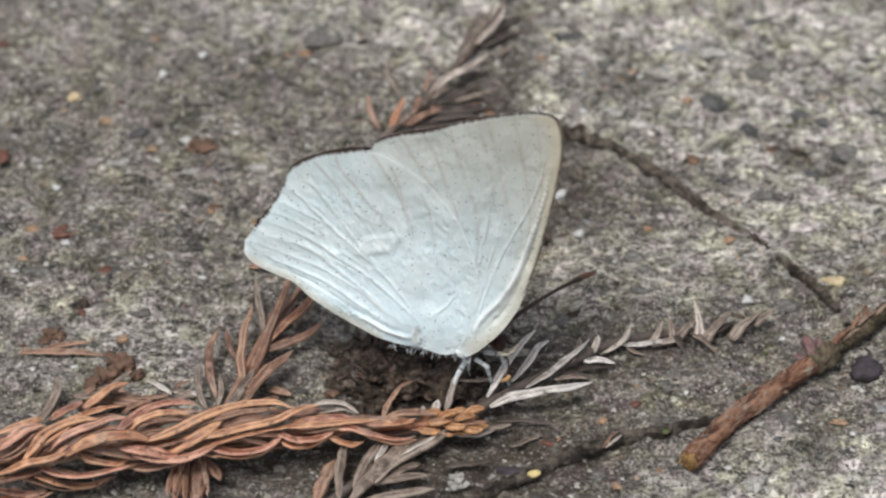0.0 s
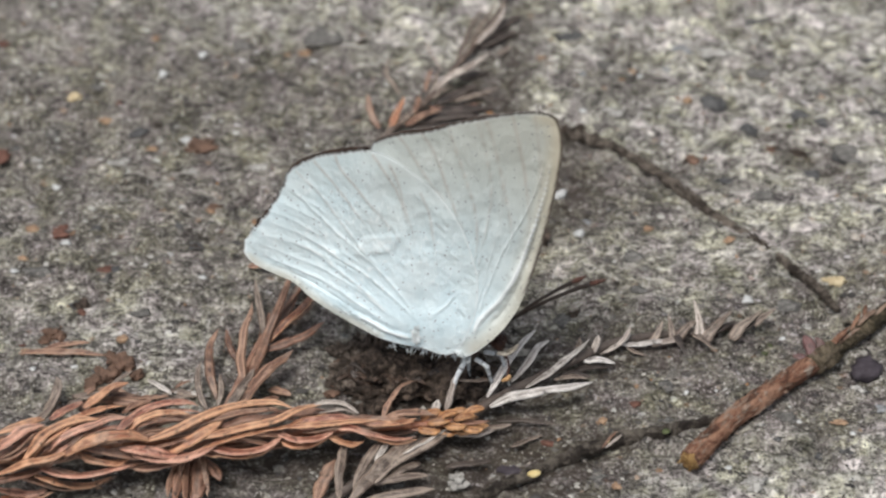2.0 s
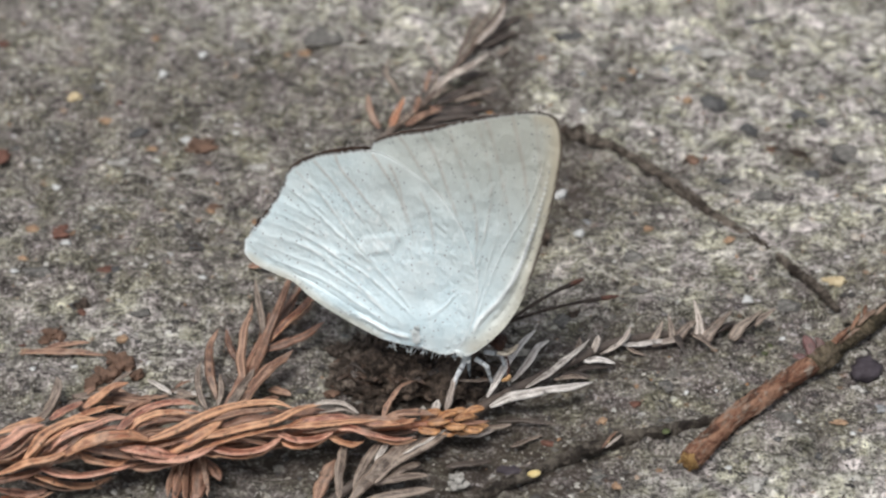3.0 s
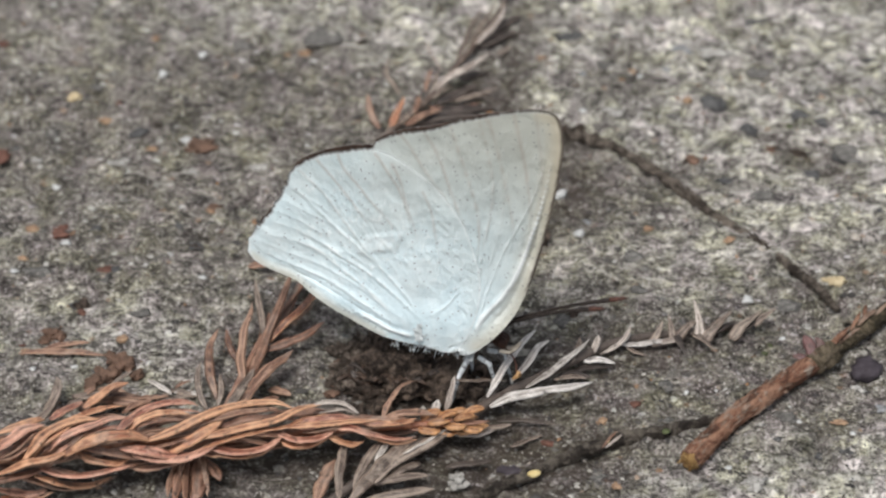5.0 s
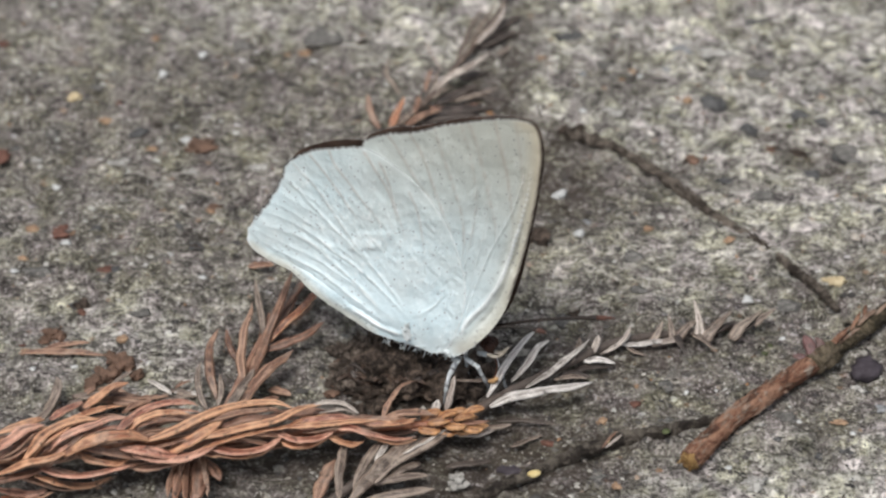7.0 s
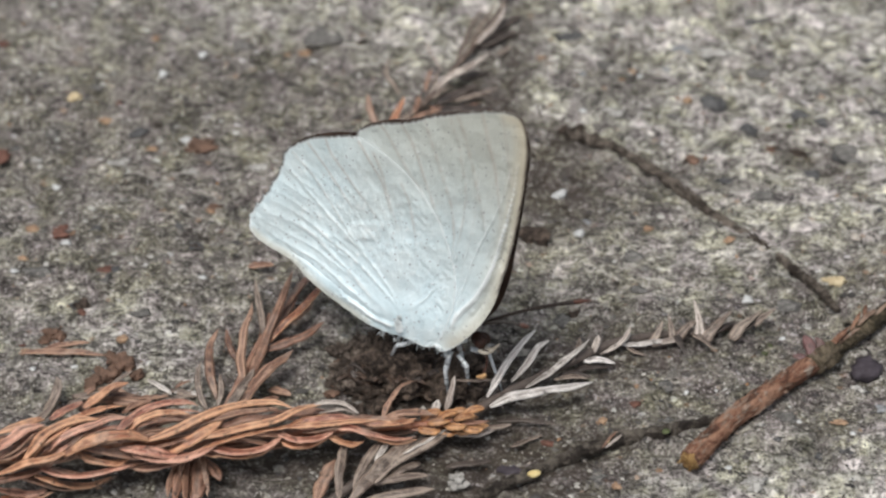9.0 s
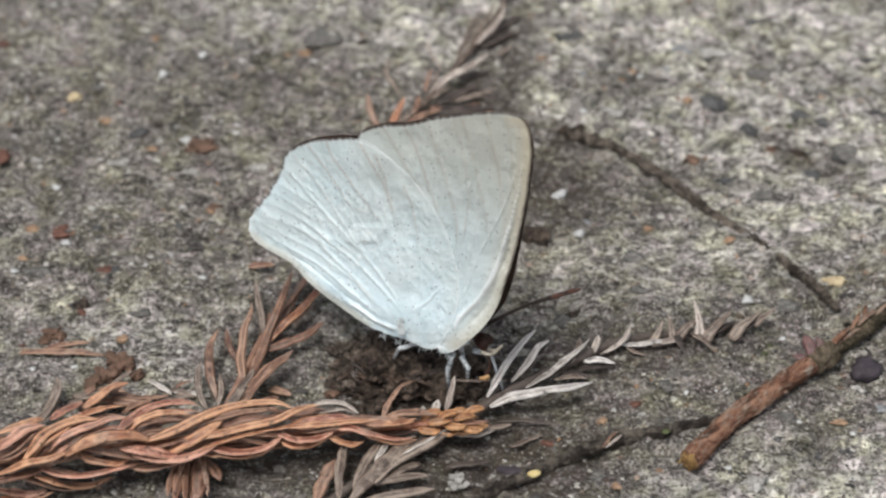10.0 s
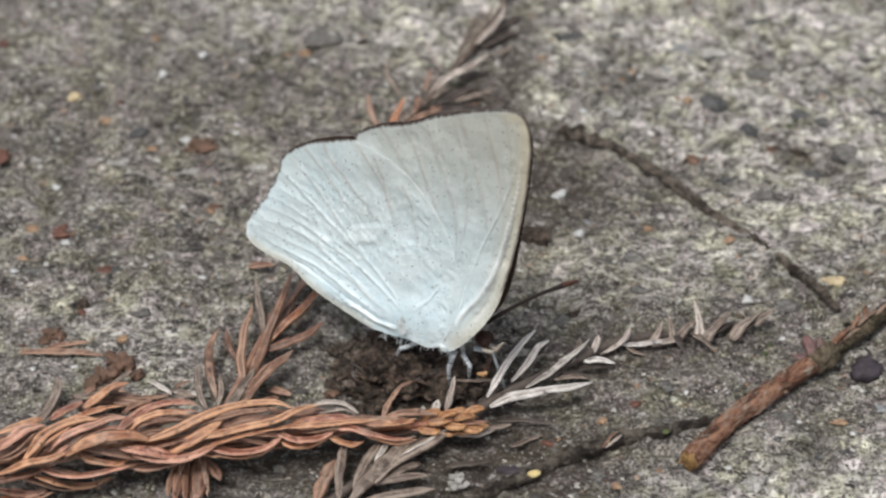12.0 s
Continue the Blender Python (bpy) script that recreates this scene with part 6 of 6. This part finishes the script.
blob("thorax", (0.6, 0, 0.75), (1.6, 0.75, 0.9), FUZZ, butterfly, "white hairy thorax", 1, 0.2)
blob("abdomen", (-3.2, 0, 0.9), (3.2, 0.55, 0.62), FUZZ, butterfly, "pale slender abdomen", 2, 0.1, 8)
head = blob("head", (3.05, 0.1, 0.9), (0.6, 0.45, 0.55), EYE_BROWN, butterfly, "dark brown head", 3, 0.1)
for sgn in (-1, 1):
    blob("compound_eye", (3.3, 0.1 + 0.34 * sgn, 0.85), (0.42, 0.30, 0.46), EYE_BROWN, head, "glossy dark brown eye", 4, 0.02)
    palp = curve_points([(3.2, 0.25 * sgn, 0.25), (3.9, 0.27 * sgn, 0.2), (4.55, 0.25 * sgn, 0.85)], 10)
    rod("palp", palp, np.linspace(0.17, 0.08, 10), PALP_TAN, head, "cream curved palp", 8, 0.3)

# the uncoiled proboscis, hinged under the head
PROBOSCIS = new("proboscis")
PROBOSCIS.empty_display_size = 0.001
PROBOSCIS.parent = butterfly
PROBOSCIS.matrix_basis = pose(3.4 * MM, 0, 0.3 * MM)
sucker = curve_points([(0, 0, 0), (0.32, 0, -0.7), (0.25, 0, -1.5), (-0.05, 0, -2.15)], 26)
rod("tube", sucker, np.linspace(0.075, 0.06, 26), ANT_RED, PROBOSCIS, "thin brown sucking tube", 8, 0.1)
rod("tip", curve_points([(0.05, 0, -2.0), (0.12, 0, -2.22), (-0.42, 0, -2.42)], 10), 0.08 + 0.11 * np.sin(np.linspace(0.2, 3.0, 10)), PROBOSCIS_TIP, PROBOSCIS, "orange tip of the proboscis", 8, 0.1)

# tufts of white hair at the wing roots
r = random.Random(3)
tuft_v, tuft_f = [], []
for i in range(260):
    if i < 150:
        b = np.array([r.uniform(-4.2, 1.6), -r.uniform(0.45, 1.1), 0.15 + r.uniform(-0.45, 0.4)])
        d = np.array([r.uniform(-0.4, 0.4), -r.uniform(0.0, 0.3), -r.uniform(0.15, 0.5)]) * r.uniform(0.5, 1.2)
    else:
        a = r.uniform(0, 6.28)
        b = np.array([-2.15 + r.uniform(-0.18, 0.18), -1.7, 1.45 + r.uniform(-0.45, 0.4)])
        d = np.array([0.7 * math.cos(a), -r.uniform(0.0, 0.25), math.sin(a)]) * r.uniform(0.2, 0.55)
    v, f = tube(np.array([b, b + d * 0.6 + np.array([0, -0.08, 0]), b + d]), [0.045, 0.035, 0.012], 4)
    tuft_f.extend([tuple(q + len(tuft_v) for q in face) for face in f])
    tuft_v.extend(v)
mesh_object("hair_tufts", tuft_v, tuft_f, FUZZ, butterfly, "tufts of white hair at the wing roots")
for i, (x, z) in enumerate(((-2.25, 1.75), (-2.05, 1.25), (0.9, 0.5))):
    blob("wing_hinge", (x, -1.6, z), (0.15, 0.20, 0.38), FUZZ, butterfly, "white hairy wing hinge", 20 + i, 0.6, 25 - 40 * i)


def leg(joints, radii, label):
    """A thin leg in mm from its hip, under an Empty there."""
    hip = np.array(joints[0])
    ob = new("leg")
    ob.empty_display_size = 0.001
    ob.parent = butterfly
    ob.matrix_basis = pose(*(hip * MM))
    ob["label"] = label
    names = ("femur", "tibia", "tarsus")
    for i in range(len(joints) - 1):
        a, b = np.array(joints[i]) - hip, np.array(joints[i + 1]) - hip
        k = np.linspace(0, 1, 8)[:, None]
        rod(names[i], a + (b - a) * k, np.linspace(0.95 * radii[i], 0.75 * radii[i], 8), LEG_WHITE if i != 2 else LEG_GREY, ob, "", 8, 0.25, i)
        for at in (0.6,):
            rod("dark_ring", a + (b - a) * np.array([[at - 0.06], [at], [at + 0.06]]), [radii[i] * q for q in (0.85, 0.97, 0.83)], LEG_GREY, ob, "", 8)
    return ob


MID_LEG = leg([(1.17, -0.6, -0.45), (0.75, -1.25, -1.5), (0.5, -1.5, -2.7), (0.41, -1.7, -3.6)], [0.22, 0.19, 0.13], "white banded middle leg")
FORE_LEG = leg([(1.75, -0.45, -0.45), (2.6, -0.6, -0.75), (2.85, 0.1, -2.4), (2.9, 0.68, -3.3)], [0.18, 0.16, 0.12], "white banded front leg")
leg([(1.2, 0.6, -0.45), (0.9, 1.5, -1.6), (0.8, 2.4, -4.2)], [0.2, 0.15], "white slender leg")
leg([(2.2, 0.5, -0.4), (3.2, 1.3, -0.9), (3.9, 2.0, -4.2)], [0.18, 0.13], "white slender front leg")
HIND_LEG = leg([(-1.6, -0.75, -0.1), (-2.1, -1.05, -0.55), (-2.6, -1.2, -0.75), (-2.9, -1.3, -1.6)], [0.22, 0.19, 0.14], "short white hind leg")


def antenna(sgn):
    ob = new("antenna")
    ob.empty_display_size = 0.001
    ob.parent = butterfly
    k = np.linspace(0, 1, 24)
    line = np.stack([9.5 * k, 0 * k, 0.25 * np.sin(math.pi * k)], 1)
    rad = 0.118 + 0.06 * np.exp(-((k - 0.9) / 0.14) ** 2)
    rod("shaft", line[:21], rad[:21], ANT_DARK, ob, "", 8, 0.1)
    rod("club_tip", line[20:], rad[20:] * np.array([1.02, 1, 0.8, 0.45]), ANT_RED, ob, "rust-red club tip", 8, 0.1)
    return ob


NEAR_ANTENNA, FAR_ANTENNA = antenna(-1), antenna(1)
NEAR_AT, FAR_AT = (3.45, -0.12, 2.3), (3.45, 0.12, 2.35)


def feel(place, rows):
    """Poses of an antenna from rows of seconds, turn and lift in degrees."""
    x, y, z = (q * MM for q in place)
    return [(t, pose(x, y, z, 0, -lift, turn)) for t, turn, lift in rows]


def lean(ob, rows):
    """Poses of a leg or the proboscis about its hinge from rows of seconds and degrees about x, y, z."""
    x, y, z = ob.matrix_basis.translation
    return [(t, pose(x, y, z, a, b, c)) for t, a, b, c in rows]


def motions():
    def at(t, x, y, z, a, b, c):
        return t, pose(x * MM, y * MM, z * MM, a, b, c)

    walk(butterfly, [
        at(0.0, 0.62, -14.83, 4.50, -12.0, 0.0, -14.0),
        at(1.0, 0.62, -14.80, 4.48, -12.0, -0.1, -14.0),
        at(3.2, 0.62, -14.70, 4.40, -12.1, -0.3, -14.3),
        at(4.8, 0.81, -14.15, 4.02, -12.3, -0.6, -14.4),
        at(5.2, 0.82, -14.15, 4.02, -12.3, -1.0, -14.8),
        at(5.5, 0.81, -14.27, 4.14, -12.1, -1.7, -15.3),
        at(6.0, 0.65, -14.70, 4.45, -11.0, -2.1, -16.8),
        at(6.5, 0.32, -14.75, 4.40, -10.4, -2.1, -20.5),
        at(7.0, 0.17, -14.20, 4.00, -10.1, -3.2, -22.8),
        at(7.2, 0.12, -14.20, 4.05, -10.1, -3.4, -23.3),
        at(8.8, -0.27, -14.24, 4.52, -10.2, -5.2, -28.4),
        at(9.0, -0.28, -14.24, 4.56, -10.2, -5.2, -28.5),
        at(9.5, -0.18, -14.34, 4.53, -10.6, -4.9, -27.7),
        at(10.0, -0.14, -14.34, 4.48, -10.4, -4.8, -27.0),
        at(10.5, -0.04, -14.22, 4.34, -10.4, -4.7, -25.6),
        at(11.0, -0.03, -14.18, 4.32, -10.4, -4.7, -25.1),
        at(11.5, -0.08, -14.07, 4.29, -10.6, -5.0, -25.1),
        at(12.0, -0.08, -13.97, 4.25, -10.4, -5.1, -25.1)])
    walk(WING_PAIRS[1], [(t, pose(0, 0, 0, -a, 0, -c)) for t, a, c in (
        (0, 0.05, 0.0), (3.2, 0.05, 0.1), (4.8, 0.2, 0.5), (5.5, 0.45, 0.8), (6.0, 0.5, 0.9), (6.5, 1.1, 2.1), (7.2, 1.0, 2.2), (8.8, 0.10, 0.25), (9.5, 0.10, 0.25),
        (10.5, 0.10, 0.25), (12, 0.1, 0.2))])
    walk(NEAR_ANTENNA, feel(NEAR_AT, [
        (0, -20, 46), (0.7, -18, 45), (1.3, -20, 44), (2.0, -29, 46), (3.2, -31, 45), (4.8, -27, 32), (5.1, -30, 29), (5.4, -38, 22),
        (5.7, -43, 22), (6.0, -42, 23), (6.3, -47, 26), (6.6, -47, 29), (7.2, -44, 30), (8.8, -44, 30), (9.0, -42, 30), (9.2, -35, 31), (9.5, -30, 36),
        (10.0, -22, 39), (10.4, -14, 40), (12.0, -13, 40)]))
    walk(FAR_ANTENNA, feel(FAR_AT, [
        (0, -22, 45), (0.7, -21, 44), (1.3, -18, 41), (2.0, -18, 40), (3.2, -14, 30), (4.8, -11, 28), (5.1, -11, 26), (5.4, -22, 17),
        (5.7, -10, 18), (6.0, -14, 23), (6.3, -10, 16), (6.6, -24, 22), (6.85, -20, 24), (7.0, -6, 22), (7.2, -9, 24), (8.8, -11, 29), (9.0, -7, 30),
        (9.5, -12, 36), (10.0, -12, 37), (10.4, -15, 39), (12.0, -14, 39)]))
    walk(PROBOSCIS, lean(PROBOSCIS, [(t, 0, b, 0) for t, b in (
        (0, -14), (3.2, -15), (4.8, -20), (5.0, -29), (5.2, -31), (5.45, -18), (6.0, -12), (6.5, -8), (7.2, -6), (8.8, 0), (10.5, -1), (11.2, 0), (12.0, 7))]))
    walk(MID_LEG, lean(MID_LEG, [(0, 0, 0, 0), (5.0, 0, 0, 0), (7.2, 0, -6, 0), (8.8, 16, -12, 0), (9.4, 26, -9, 0), (12.0, 30, -4, 0)]))
    walk(HIND_LEG, lean(HIND_LEG, [(0, 0, 62, 0), (7.0, 0, 62, 0), (8.8, 0, 4, 0), (12.0, 0, 0, 0)]))
    walk(FORE_LEG, lean(FORE_LEG, [(0, 0, 0, 0), (5.0, 0, 0, 0), (7.2, 0, -4, 0), (8.8, 0, 12, 0), (9.4, 6, 26, 0), (12.0, 6, 26, 0)]))


motions()
